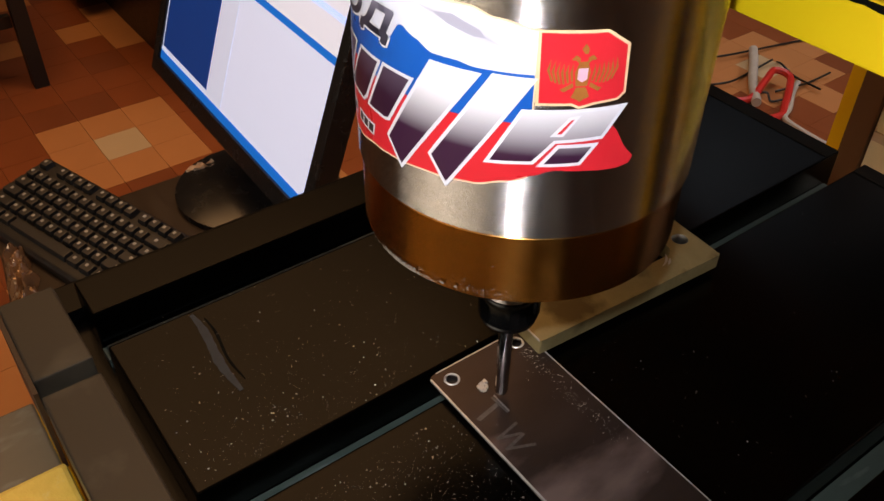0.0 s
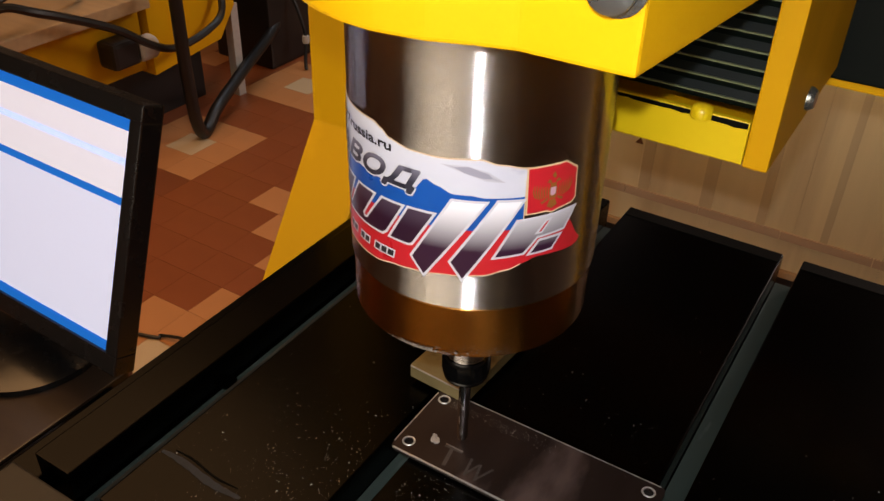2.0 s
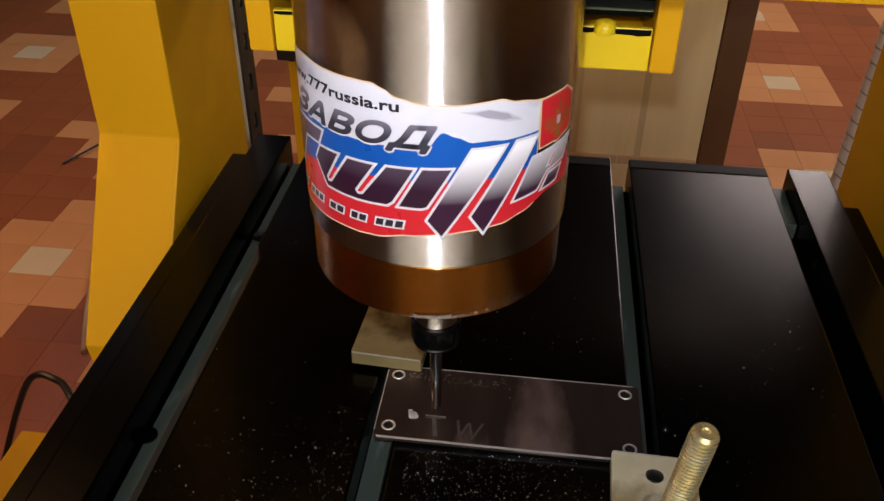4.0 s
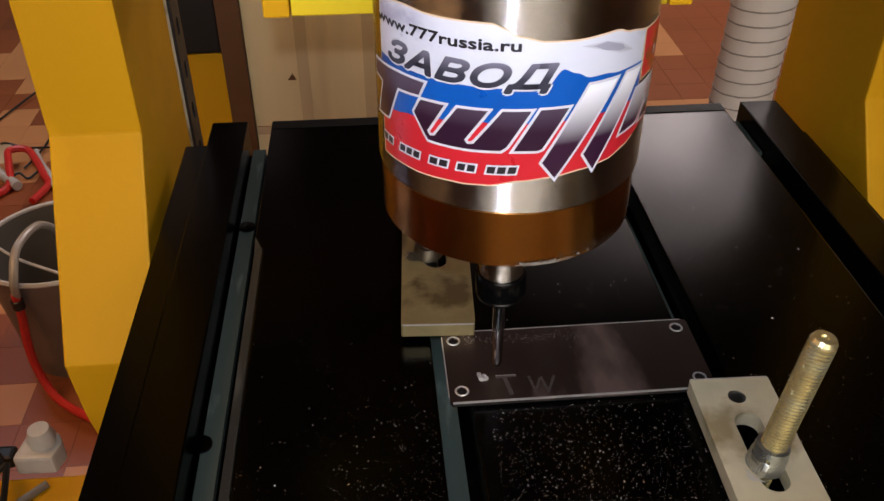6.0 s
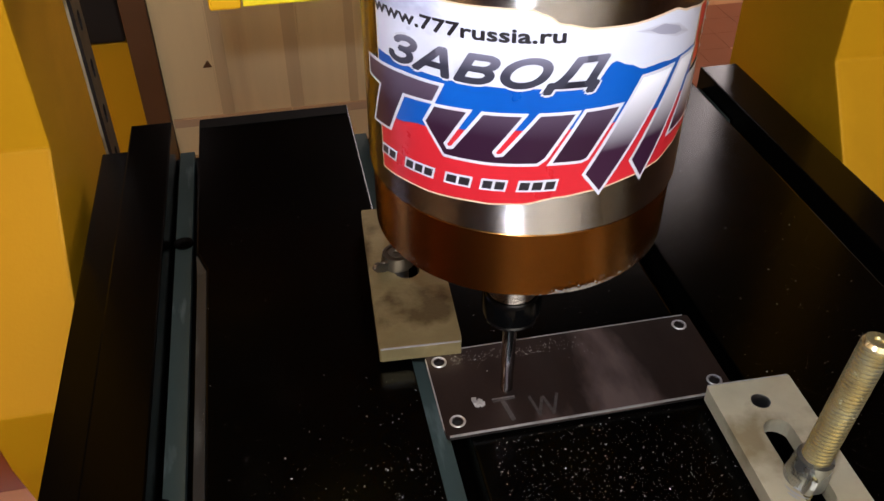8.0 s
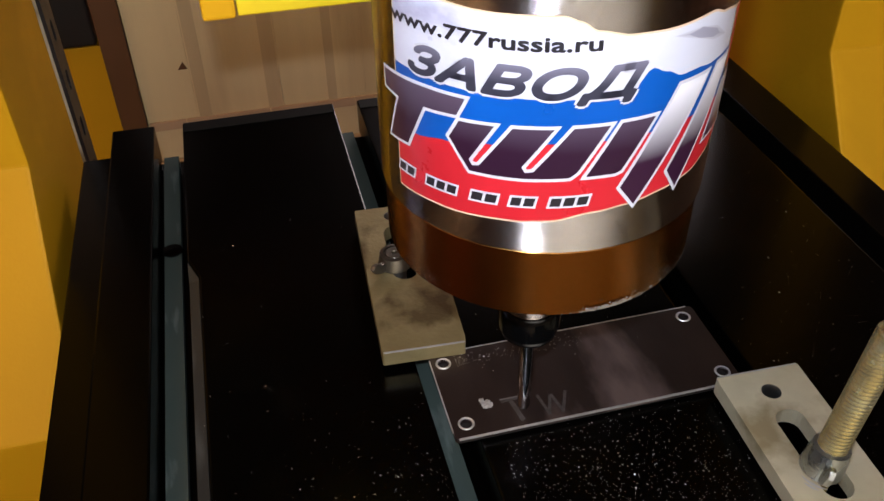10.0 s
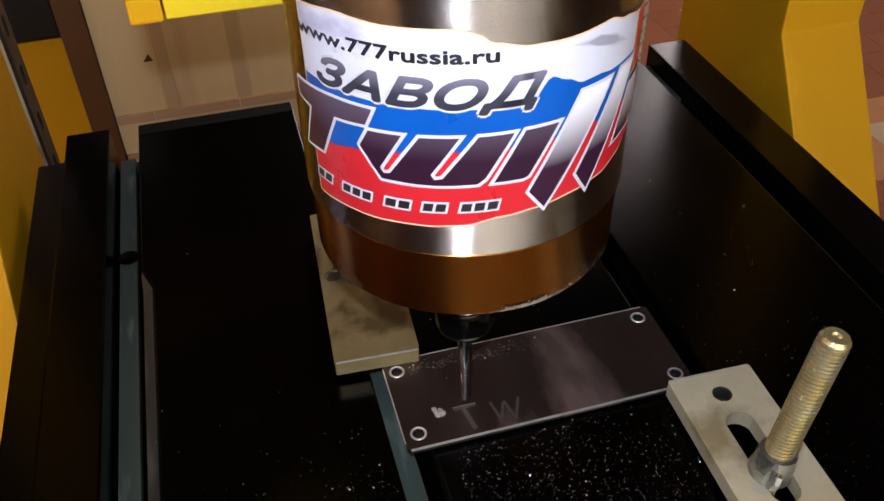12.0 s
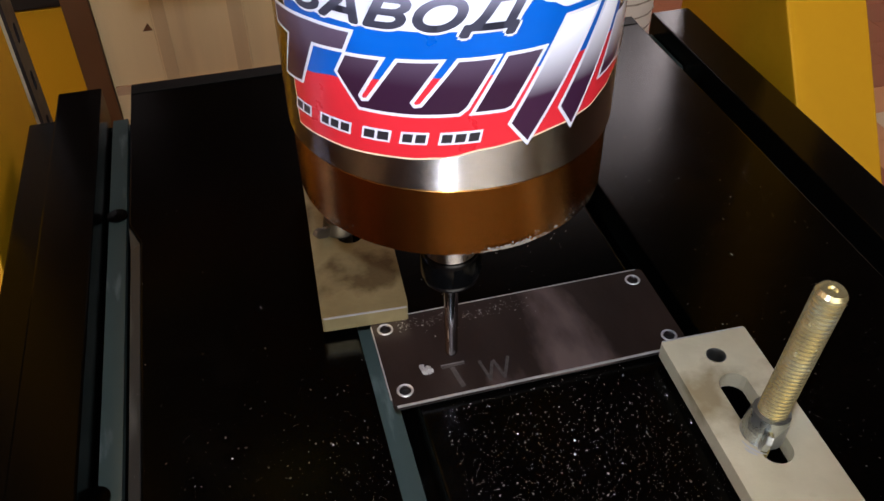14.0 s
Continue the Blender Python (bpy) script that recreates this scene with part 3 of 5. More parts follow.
def sticker(s):
    top = [(-72, 163.6), (-54, 165.0), (-40, 164.5), (-17, 164.8), (-12.5, 163.6), (-8, 161.6), (2, 160.2), (14, 159.9), (30, 160.4), (38, 158.7), (48.5, 157.2)]
    mid = [(-72, 147.0), (-50, 146.8), (-20, 147.0), (3, 147.6), (9, 152.4), (14, 150.8), (20, 148.8), (27, 148.8), (33, 148.1), (48.5, 148.0)]
    low = [(-72, 130.4), (-63, 131.2), (-50, 133.0), (-36, 135.0), (-20, 136.6), (0, 136.8), (26, 136.8), (48.5, 137.0), (60, 137.6), (71, 136.5)]
    bot = [(-72, 114.2), (-53, 115.0), (-28, 116.0), (-18, 116.6), (-4, 118.6), (6, 119.3), (20, 120.2), (33, 120.8), (43, 122.6), (50, 124.4), (56, 125.8), (64, 125.4), (71, 125.0)]
    base = part("sticker", wrap(band([(x, y - 0.5) for x, y in bot], [(x, y + 0.5) for x, y in top], -72.6, 49.0), R + 0.00012), material("cream_sticker_edge", (0.75, 0.55, 0.35), 0.35, scale=50), s, "die-cut vinyl sticker in flag colours", smooth=True)
    def lay(name, bm, level, mat, label=""):
        return part(name, wrap(bm, R + 0.0001 + 0.00006 * level), mat, base, label, smooth=True)
    lay("white_band", band(mid, top, -72, 48.5), 1, material("white_flag_print", (0.60, 0.60, 0.65), 0.3, spots=(0.46, 0.47, 0.57), scale=60, stretch=(1, 1, 1.6), wear=(0.34, 0.33, 0.44), wear_scale=45, wear_from=0.60))
    lay("blue_band", band(low[:8], mid, -72, 48.5), 1, BLUE)
    lay("red_band", band(bot, low, -72, 71), 1, RED)
    lay("red_tail", flat([(70.8, 125.0), (75, 124.9), (78.6, 125.5), (79.6, 127.2), (76.2, 130.0), (73, 134.4), (70.8, 136.5)]), 1, RED)
    shade = [(16, 158.2), (25, 158.0), (33, 156.4), (39, 153.6), (33, 154.2), (25, 156.4)]
    for k in range(5):
        c = 0.56 - 0.055 * k
        lay("grey_fold", flat(grown(shade, 0.5 - 0.35 * k)), 2 + 0.2 * k, material("grey_lilac_print", (c, c - 0.01, c + 0.06), 0.3, scale=30))
    # emblem: red shield with plain golden shapes
    shield = [(49.2, 157.0), (66, 156.9), (72, 153.8), (72.8, 143.6), (71.2, 142.4), (64.8, 142.0), (60.9, 141.2), (58.8, 142.0), (50, 142.0)]
    lay("shield_edge", flat(grown(shield, 0.6)), 2, material("pale_gold_print", (0.75, 0.55, 0.32), 0.3, scale=50))
    lay("shield", flat(shield), 3, RED)
    for wing in (-1, 1):
        for k in range(6):
            # feathers bow outwards from the lower middle up to the wing's tip
            cx = 60.7 + wing * (2.6 + 1.05 * k)
            zl, zh, bow = 146.9 - 0.10 * k * (5 - k) , 150.7 + 0.22 * k, wing * (0.4 + 0.16 * k)
            lay("gold_feather", flat([(cx - 0.25, zl), (cx + 0.30, zl), (cx + 0.42 + bow, (zl + zh) / 2), (cx + 0.18 + bow * 0.6, zh), (cx - 0.30 + bow, (zl + zh) / 2)]), 4, GOLD)
        lay("gold_head", flat([(60.7 + wing * 1.0, 150.5), (60.7 + wing * 2.0, 151.3), (60.7 + wing * 3.4, 151.5), (60.7 + wing * 2.2, 152.5), (60.7 + wing * 1.0, 151.9)]), 4, GOLD)
        lay("gold_claw", flat([(60.7 + wing * 2.0, 145.7), (60.7 + wing * 4.6, 144.5), (60.7 + wing * 5.6, 145.2), (60.7 + wing * 4.4, 145.6), (60.7 + wing * 2.4, 146.6)]), 4, GOLD)
    lay("gold_body", flat([(59.2, 145.8), (62.2, 145.8), (62.8, 148.8), (61.8, 151.1), (59.6, 151.1), (58.6, 148.8)]), 4, GOLD)
    lay("gold_crown", flat([(60.7, 152.7), (61.5, 152.7), (61.7, 153.7), (60.7, 154.9), (59.7, 153.7)]), 4, GOLD)
    lay("gold_tail", flat([(58.2, 143.3), (59.6, 142.9), (60.7, 142.3), (61.8, 142.9), (63.2, 143.3), (62.0, 145.5), (59.4, 145.5)]), 4, GOLD)
    lay("shield_centre", flat([(59.4, 147.3), (60.7, 146.7), (62.0, 147.3), (62.0, 149.7), (59.4, 149.7)]), 5, material("pink_print", (0.62, 0.36, 0.46), 0.3, scale=300))
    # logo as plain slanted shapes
    shapes = [
        [(-79, 143.0), (-58, 144.4), (-43.6, 144.8), (-46.4, 140.4), (-58.5, 139.4), (-66.3, 127.6), (-76.5, 126.6), (-70.5, 138.3), (-79, 138.6)],
        [(-45.6, 139.2), (-34.6, 139.8), (-42.3, 130.2), (-41.2, 128.9), (-39.0, 129.3), (-29.3, 139.9), (-17.6, 140.3), (-26.3, 130.5), (-25.2, 129.2), (-22.8, 129.6), (-12.2, 140.5), (-1.8, 140.7), (-10.2, 129.6), (-12.4, 128.2), (-26, 127.6), (-42, 127.3), (-49, 134.6)],
        [(1.6, 140.9), (12.3, 140.9), (3.0, 128.8), (1.2, 128.3), (-7.6, 128.3)],
        [(20, 146.6), (32.8, 146.4), (8.8, 118.8), (3.4, 124.2)],
        [(38, 146.8), (47.5, 146.6), (25.2, 119.2), (20.2, 125.0)],
        [(46.4, 139.6), (73.0, 140.0), (68.2, 133.9), (55.2, 133.4), (49.6, 128.2), (38, 127.5)],
        [(56.8, 131.5), (66, 131.5), (62.7, 127.8), (53, 127.6)],
    ]
    for p in shapes:
        lay("logo_outline", flat(grown(p, 0.8)), 4, STWHITE)
    for k, p in enumerate(shapes):
        lay("logo_shape", flat(p), 5, FADE if k > 2 else FADE1, "white to dark purple printed shape" if k > 2 else "dark purple printed shape")
    gap = [(59.2, 138.2), (60.2, 138.4), (57.0, 135.0), (55.8, 135.0)]
    lay("logo_gap_outline", flat(grown(gap, 0.7)), 6, STWHITE)
    lay("logo_gap", flat(gap), 7, RED)
    # words
    def thick(text, x0, x1, z0, z1, height, d, shear, n=8):
        b = bmesh.new()
        for k in range(n):
            dx, dz = d * math.cos(2 * math.pi * k / n) / 0.756, d * math.sin(2 * math.pi * k / n)
            join(b, lettering(text, x0 + dx, x1 + dx, z0 + dz, z1 + dz, height, 0.0, shear))
        return b
    outline = lay("word_outline", thick("ЗАВОД", -64.0, 6.6, 147.4, 147.7, 6.3, 0.95, 0.32), 6, STWHITE)
    lay("word", thick("ЗАВОД", -64.0, 6.6, 147.4, 147.7, 6.3, 0.42, 0.32, 8), 7, FADE2, "dark grey slanted lettering")
    lay("web_address", thick("www.777russia.ru", -72.0, -6.9, 157.2, 158.1, 3.1, 0.17, 0.0, 6), 7, INK, "small black lettering")
    for x0, x1, count in ((-72.0, -63.4, 2), (-58.4, -46.2, 3), (-41.7, -32.8, 2), (-29.3, -21.4, 2), (-17.6, -5.6, 3)):
        w = (x1 - x0) / count
        for k in range(count):
            a, zl = x0 + k * w, 118.7 + 2.2 * (x0 + k * w + 72) / 66
            bar = [(a, zl), (a + w - 0.9, zl + 0.1), (a + w - 0.3, zl + 2.3), (a + 0.6, zl + 2.2)]
            lay("number_bar", flat(grown(bar, 0.55)), 2, STWHITE)
            lay("number_bar", flat(bar), 3, INK)
    # dried white splashes and powder on the lower rim
    rng = random.Random(4)
    dry = material("dried_white_splash", (0.26, 0.22, 0.17), 0.8, scale=300, amount=0.5)
    for a, h, w in ((24, 88.3, 1.3), (29, 88.5, 0.9), (33, 89.3, 0.6), (19, 88.1, 0.6), (-58, 108.5, 0.6), (-55, 108.0, 0.5), (41, 97.6, 0.5), (30, 110.5, 0.4), (44, 89.1, 0.6), (-64, 107.8, 0.8)):
        q = np.linspace(0, 6.2, 11)[:-1]
        part("splash", wrap(flat([(a + w * math.cos(t) * rng.uniform(0.5, 1), h + 0.35 * w * math.sin(t) * rng.uniform(0.5, 1)) for t in q]), R - 0.0004 if h < 106.6 else R + 0.0002), dry, s)
    b = bmesh.new()
    for k in range(170):
        a, h = rng.gauss(*rng.choice(((26, 9), (40, 5), (-61, 6)))), 87.7 + abs(rng.gauss(0, 2.0))
        w = rng.uniform(0.06, 0.28)
        join(b, flat([(a + w * math.cos(q) * rng.uniform(0.5, 1), h + 0.7 * w * math.sin(q)) for q in np.linspace(0, 6.2, 6)[:-1]]))
    # smeared patch of powder on the front of the rim
    for k in range(420):
        a, h = rng.gauss(6, 5.5), 87.25 + abs(rng.gauss(0, 0.55))
        w = rng.uniform(0.10, 0.42)
        join(b, flat([(a + 1.6 * w * math.cos(q) * rng.uniform(0.5, 1), h + 0.5 * w * math.sin(q)) for q in np.linspace(0, 6.2, 6)[:-1]]))
    tagged(part("powder", wrap(b, R - 0.0004), dry, s), "fine pale dried powder", kind="stuff")


SPINDLE_OB = spindle()


# ---------------------------------------------------------------- work piece and clamps
def name_plate():
    p = thing("name_plate", "brown blued steel name plate being engraved", "name plate")
    holes = [(0, 0, 0.0021, 0), (0.096, -0.0004, 0.0021, 0), (-0.0006, 0.0294, 0.0021, 0), (0.0956, 0.0298, 0.0021, 0)]
    part("sheet", holed(-0.0052, 0.1012, -0.0060, 0.0348, 0.0012, 0.0030, holes, 0.0014), PLATE, p)
    part("backing", holed(-0.0048, 0.1008, -0.0056, 0.0344, 0.0002, 0.0011, [], 0.0014), EDGESTEEL, p)
    for cx, cy, r, _ in holes:
        part("hole_rim", lathe([(r, 0.0024), (r, 0.0031), (r + 0.0005, 0.0033), (r + 0.0008, 0.0030)], 24, (cx, cy, 0)), BRIGHT, p, "bright countersunk rim", smooth=True)
    for y, x0, x1, w in ((-0.0061, -0.0040, 0.0990, 0.0003), (0.0349, -0.0035, 0.0990, 0.0002)):
        part("bright_edge", box(x0, x1, y - w, y + w, 0.0030 - 1.8 * w, 0.0031), BRIGHT, p)
    part("bright_edge", box(-0.0055, -0.0051, -0.003, 0.0318, 0.0027, 0.0031), BRIGHT, p)
    strokes = {
        "engraved_t": [((0.0148, 0.0062), (0.0220, 0.0066)), ((0.0176, 0.0052), (0.0190, -0.0033)), ((0.0182, 0.0050), (0.0196, -0.0030))],
        "engraved_w": [((0.0276, 0.0056), (0.0290, -0.0030)), ((0.0290, -0.0030), (0.0317, 0.0042)), ((0.0324, 0.0046), (0.0340, -0.0032)), ((0.0340, -0.0032), (0.0376, 0.0050))],
    }
    for name, lines in strokes.items():
        b = bmesh.new()
        for k, ((xa, ya), (xb, yb)) in enumerate(lines):
            z = 0.00306 + 0.00003 * k
            d = Vector((xb - xa, yb - ya, 0)).normalized() * 0.00055
            n = Vector((-d.y, d.x, 0))
            b.faces.new([b.verts.new(v) for v in (Vector((xa, ya, z)) - n - d, Vector((xb, yb, z)) - n + d, Vector((xb, yb, z)) + n + d, Vector((xa, ya, z)) + n - d)])
        part(name, b, material(name + "_metal", (0.15, 0.132, 0.125), 0.45, 0.6, scale=900, amount=0.7), p, "freshly engraved scratched letter")
    part("engraved_bar", box(0.0142, 0.0224, 0.0069, 0.0074, 0.0031, 0.0033), SCRATCH, p, "bright fresh engraved stroke")
    rng = random.Random(2)
    b = bmesh.new()
    for k in range(26):
        x, y = rng.gauss(0.0088, 0.0008), rng.gauss(0.0062, 0.0010)
        box(x - 0.0005, x + 0.0005, y - 0.0004, y + 0.0004, 0.0030, 0.0030 + rng.uniform(0.0003, 0.0010), bm=b)
    part("engraved_mark", b, BRIGHT, p, "bright engraved blob")
    return p


name_plate()


def step_clamp(name, at, turn, slot, length, hole, mat=CLAMP, label="zinc-plated steel clamp bar with slot and threaded stud"):
    c = thing(name, label, "clamp", at=at, turn=turn, group="table clamps")
    part("bar", holed(-0.0155, 0.0155, 0, length, 0.0, 0.0065, [(0, hole, 0.0034, 0), (0, slot, 0.0052, 0.013)], 0.0008), mat, c)
    part("hole_thread", lathe([(0.0034, 0.0002), (0.0034, 0.0063), (0.0030, 0.0050), (0.0030, 0.0008)], 20, (0, hole, 0)), STEEL, c, smooth=True)
    # Thin bright strip paints the edge's highlight along with its wear.
    part("rim_strip", box(-0.0150, 0.0150, -0.0002, 0.0003, 0.0061, 0.0066), BRIGHT, c, "bright end edge, wear with a painted highlight")
    part("rim_strip", box(0.0153, 0.0157, 0.002, length - 0.002, 0.0062, 0.0066), mat, c)
    for k, (r, a0, a1) in enumerate(((0.0094, 205, 262), (0.0088, 10, 66), (0.0101, 24, 50))):
        b = bmesh.new()
        rows = [(radians(a0 + (a1 - a0) * i / 10), 0.0001 + 0.0004 * math.sin(math.pi * i / 10)) for i in range(11)]
        pairs = [[b.verts.new((s * math.cos(a), slot + 0.006 + s * math.sin(a), 0.00656 + 0.00002 * k)) for s in (r - w, r + w)] for a, w in rows]
        for p, q in zip(pairs, pairs[1:]):
            b.faces.new((p[0], p[1], q[1], q[0]))
        part("scuff", b, BRIGHT, c, "bright scuff left by the nut")
    return c


# bar in front: its end presses on the plate's edge
step_clamp("clamp_bar", (0.1035, -0.0086, 0.0032), 178.3, 0.0365, 0.100, 0.0100)
step_clamp("clamp_bar", (-0.0067, 0.0330, 0.0032), -3.3, 0.0575, 0.0900, 0.0830, TARNISHED, "tarnished brownish steel clamp bar with slot beside the plate")


def stud(at, height, lean=(0, 0), wings=234, nut=DULL, low=1.0):
    s = thing("threaded_stud", "zinc-plated threaded stud with dull steel wing nut", "threaded stud", at=at, group="clamp studs")
    s.matrix_basis = pose(*at, *lean, 0)
    prof = [(0.0, -0.0205)]
    z = -0.0205
    while z < height - 0.002:
        prof += [(0.0037, z), (0.0037, z + 0.0002), (0.0046, z + 0.0008), (0.0046, z + 0.0010)]
        z += 0.0015
    prof += [(0.0044, height - 0.0012), (0.0036, height), (0.0014, height), (0.0010, height - 0.0008), (0.0, height - 0.0008)]
    part("thread", lathe(prof, 44), ZINC if low == 1 else DARKNUT, s)
    w = part("wing_nut", lathe([(0.0040, 0.0), (0.0068, 0.0), (0.0064, 0.0055 * low), (0.0058, 0.0100 * low), (0.0042, 0.0106 * low)], 26), nut, s, "dull steel wing nut", smooth=True)
    for a in (wings, wings + 180):
        b = prism([(0.0045, 0.0005), (0.0085, 0.0010), (0.0125, 0.0050), (0.0140, 0.0095), (0.0128, 0.0118), (0.0105, 0.0116), (0.0082, 0.0088), (0.0050, 0.0078)], -0.0010, 0.0010, "y", 0.0005)
        bmesh.ops.transform(b, matrix=Matrix.Rotation(radians(a), 4, "Z"), verts=b.verts[:])
        part("wing", b, nut, w).scale.z = low
    return s


stud((0.1010, -0.0512, 0.0099), 0.0590, (0, 6.2))
# Nut flattened and darkened so that it shows less from the camera.
stud((-0.0072, 0.0830, 0.0099), 0.0058, (0, 0), 38, DARKNUT, 0.55)


def chips():
    """Metal dust and chips on the boards."""
    rng = random.Random(7)
    b = bmesh.new()
    for k in range(10500):
        if k < 8000:
            x, y = rng.gauss(0.030, 0.054), rng.gauss(-0.050, 0.030)
        else:
            x, y = rng.uniform(-0.09, 0.184), rng.gauss(0.0, 0.07)
        if not (-0.090 < y < 0.2) or not any(a + 0.001 < x < c - 0.001 for a, c in ((-0.0905, -0.0102), (0.0085, 0.0905), (0.1092, 0.1845))):
            continue
        if -0.0055 < x < 0.1015 and -0.0065 < y < 0.0352:
            z = 0.0031
            if y < 0.021 or rng.random() < 0.3:
                continue
        elif -0.025 < x < 0.012 and 0.03 < y < 0.126 or 0.088 < x < 0.124 and -0.105 < y < 0.0:
            continue
        else:
            z = 0.0
            if x < -0.028 and rng.random() < 0.35:
                continue
        s = 0.00008 + 0.00033 * rng.random() ** 5
        v = [b.verts.new((x + s * rng.uniform(-1, 1), y + s * rng.uniform(-1, 1), z + s * rng.uniform(0, 1.3))) for _ in range(4)]
        for f in ((0, 1, 2), (0, 2, 3), (0, 3, 1), (1, 3, 2)):
            b.faces.new([v[i] for i in f])
    for k in range(260):
        x, y = 0.004 + 0.05 * rng.random() ** 1.4, 0.0290 + rng.gauss(0, 0.0016)
        s = rng.uniform(0.0001, 0.0003)
        v = [b.verts.new((x + s * rng.uniform(-1, 1), y + s * rng.uniform(-1, 1), 0.0031 + s * rng.uniform(0, 1.3))) for _ in range(4)]
        for f in ((0, 1, 2), (0, 2, 3), (0, 3, 1), (1, 3, 2)):
            b.faces.new([v[i] for i in f])
    tagged(part("metal_chips", b, CHIP), "fine bright metal chips scattered on the boards", "metal chips", kind="stuff")
    mark = thing("scrape_mark", "rubbed scrape with painted grey sheen and a dark edge on the black board", "scrape mark")
    for name, mat, mid, half, x0, x1 in (("rubbed_streak", SCRAPE, -0.0593, 0.0019, -0.0845, -0.0400), ("dark_scratch", GREASE, -0.0560, 0.0006, -0.0800, -0.0440)):
        b = bmesh.new()
        rows = []
        for k in range(19):
            u = k / 18
            x, w = x0 + (x1 - x0) * u, half * math.sin(math.pi * (0.06 + 0.90 * u)) ** 0.5 * rng.uniform(0.75, 1.1)
            y = mid + 0.0007 * math.sin(7 * u) - 0.0015 * u
            rows.append([b.verts.new((x, y + d * w, 0.0002)) for d in (-1, 1)])
        for p, q in zip(rows, rows[1:]):
            b.faces.new((p[0], q[0], q[1], p[1]))
        part(name, b, mat, mark)


chips()


# ---------------------------------------------------------------- desk with monitor and keyboard
DESKTOP = -0.405


def desk():
    d = thing("desk", "dark laminate computer desk beside the machine", "desk")
    part("top", prism([(-0.755, -0.078), (-0.715, -0.080), (-0.546, -0.106), (-0.546, 0.236), (-0.615, 0.305), (-0.755, 0.335)], DESKTOP - 0.025, DESKTOP, "z", 0.002), DESK, d)
    # Added black board stands in for the shade between desk and machine.
    part("side_panel", box(-0.545, -0.500, -0.108, 0.21, DESKTOP - 0.10, DESKTOP - 0.002, 0.002), PANEL, d, "black board standing in for the dark beside the desk")
    part("keyboard_shelf", prism([(-0.756, -0.075), (-0.803, -0.088), (-0.838, 0.016), (-0.756, 0.043)], DESKTOP - 0.020, DESKTOP), DESK, d)
    for x, y in ((-0.75, -0.070), (-0.59, -0.085), (-0.75, 0.28), (-0.62, 0.20)):
        part("leg", box(x, x + 0.04, y, y + 0.04, FLOOR, DESKTOP - 0.025, 0.001), BLACK, d)
    return d


desk()


def monitor():
    m = thing("monitor", "black flat computer monitor showing a light program window", "monitor")
    place = pose(-0.690, 0.2305, -0.1994, 90 - 19.5, 0, -1.6)
    def put(name, bm, mat, parent, label=""):
        bmesh.ops.transform(bm, matrix=place, verts=bm.verts[:])
        return part(name, bm, mat, parent, label)
    w, h = 0.198, 0.121
    b = box(-w - 0.017, w + 0.017, h, h + 0.018, -0.022, 0.004, 0.002)
    box(-w - 0.017, w + 0.017, -h - 0.022, -h, -0.022, 0.004, 0.002, bm=b)
    box(-w - 0.017, -w, -h - 0.001, h + 0.001, -0.022, 0.004, 0.002, bm=b)
    box(w, w + 0.017, -h - 0.001, h + 0.001, -0.022, 0.004, 0.002, bm=b)
    put("bezel", b, SCREENFRAME, m)
    put("back", box(-w + 0.03, w - 0.03, -h + 0.03, h - 0.03, -0.045, -0.0225, 0.008), SCREENFRAME, m)
    put("back_shell", box(-w - 0.0165, w + 0.0165, -h - 0.0215, h + 0.0175, -0.0224, -0.004, 0.002), SCREENFRAME, m)
    screen = put("screen", box(-w, w, -h, h, -0.0035, 0.0), glow("screen_pale", (0.62, 0.66, 0.86), 0.58), m, "lit screen with pale program window")
    blue, deep, soft, cyan = glow("screen_blue", (0.006, 0.12, 0.50), 0.75), glow("screen_deep_blue", (0.004, 0.03, 0.17), 0.6), glow("screen_grey_blue", (0.42, 0.52, 0.76), 0.66), glow("screen_cream", (0.70, 0.70, 0.82), 0.56)
    for name, x0, x1, y0, y1, mat in (("title_bar", -w, w, h - 0.012, h, blue), ("toolbar", -w, w, h - 0.078, h - 0.012, cyan), ("menu_line", -w, w, h - 0.046, h - 0.039, soft), ("plot_area", -w + 0.004, -w + 0.142, -h + 0.018, h - 0.080, deep), ("list_header", -w + 0.165, w, h - 0.086, h - 0.078, blue), ("small_header", -w + 0.112, -w + 0.142, h - 0.076, h - 0.072, soft), ("side_column", -w + 0.145, -w + 0.185, -h + 0.012, h - 0.088, glow("screen_grey", (0.55, 0.58, 0.74), 0.62)), ("task_bar", -w, w, -h, -h + 0.011, blue), ("status_line", -w, -w + 0.02, -h + 0.011, -h + 0.014, soft)):
        put(name, box(x0, x1, y0, y1, 0.0002, 0.0006), mat, screen)
    part("stand_neck", prism([(0.225, DESKTOP), (0.270, DESKTOP), (0.325, -0.20), (0.275, -0.22)], -0.72, -0.65, "x", 0.002), SCREENFRAME, m)
    b = lathe([(0.0, 0.0), (0.105, 0.0), (0.105, 0.008), (0.085, 0.013), (0, 0.015)], 48, (0, 0, 0))
    bmesh.ops.transform(b, matrix=Matrix.Translation((-0.675, 0.205, DESKTOP)) @ Matrix.Diagonal((0.85, 0.85, 1, 1)), verts=b.verts[:])
    part("stand_foot", b, SCREENFRAME, m, "glossy round monitor foot", smooth=True)
    return m


monitor()


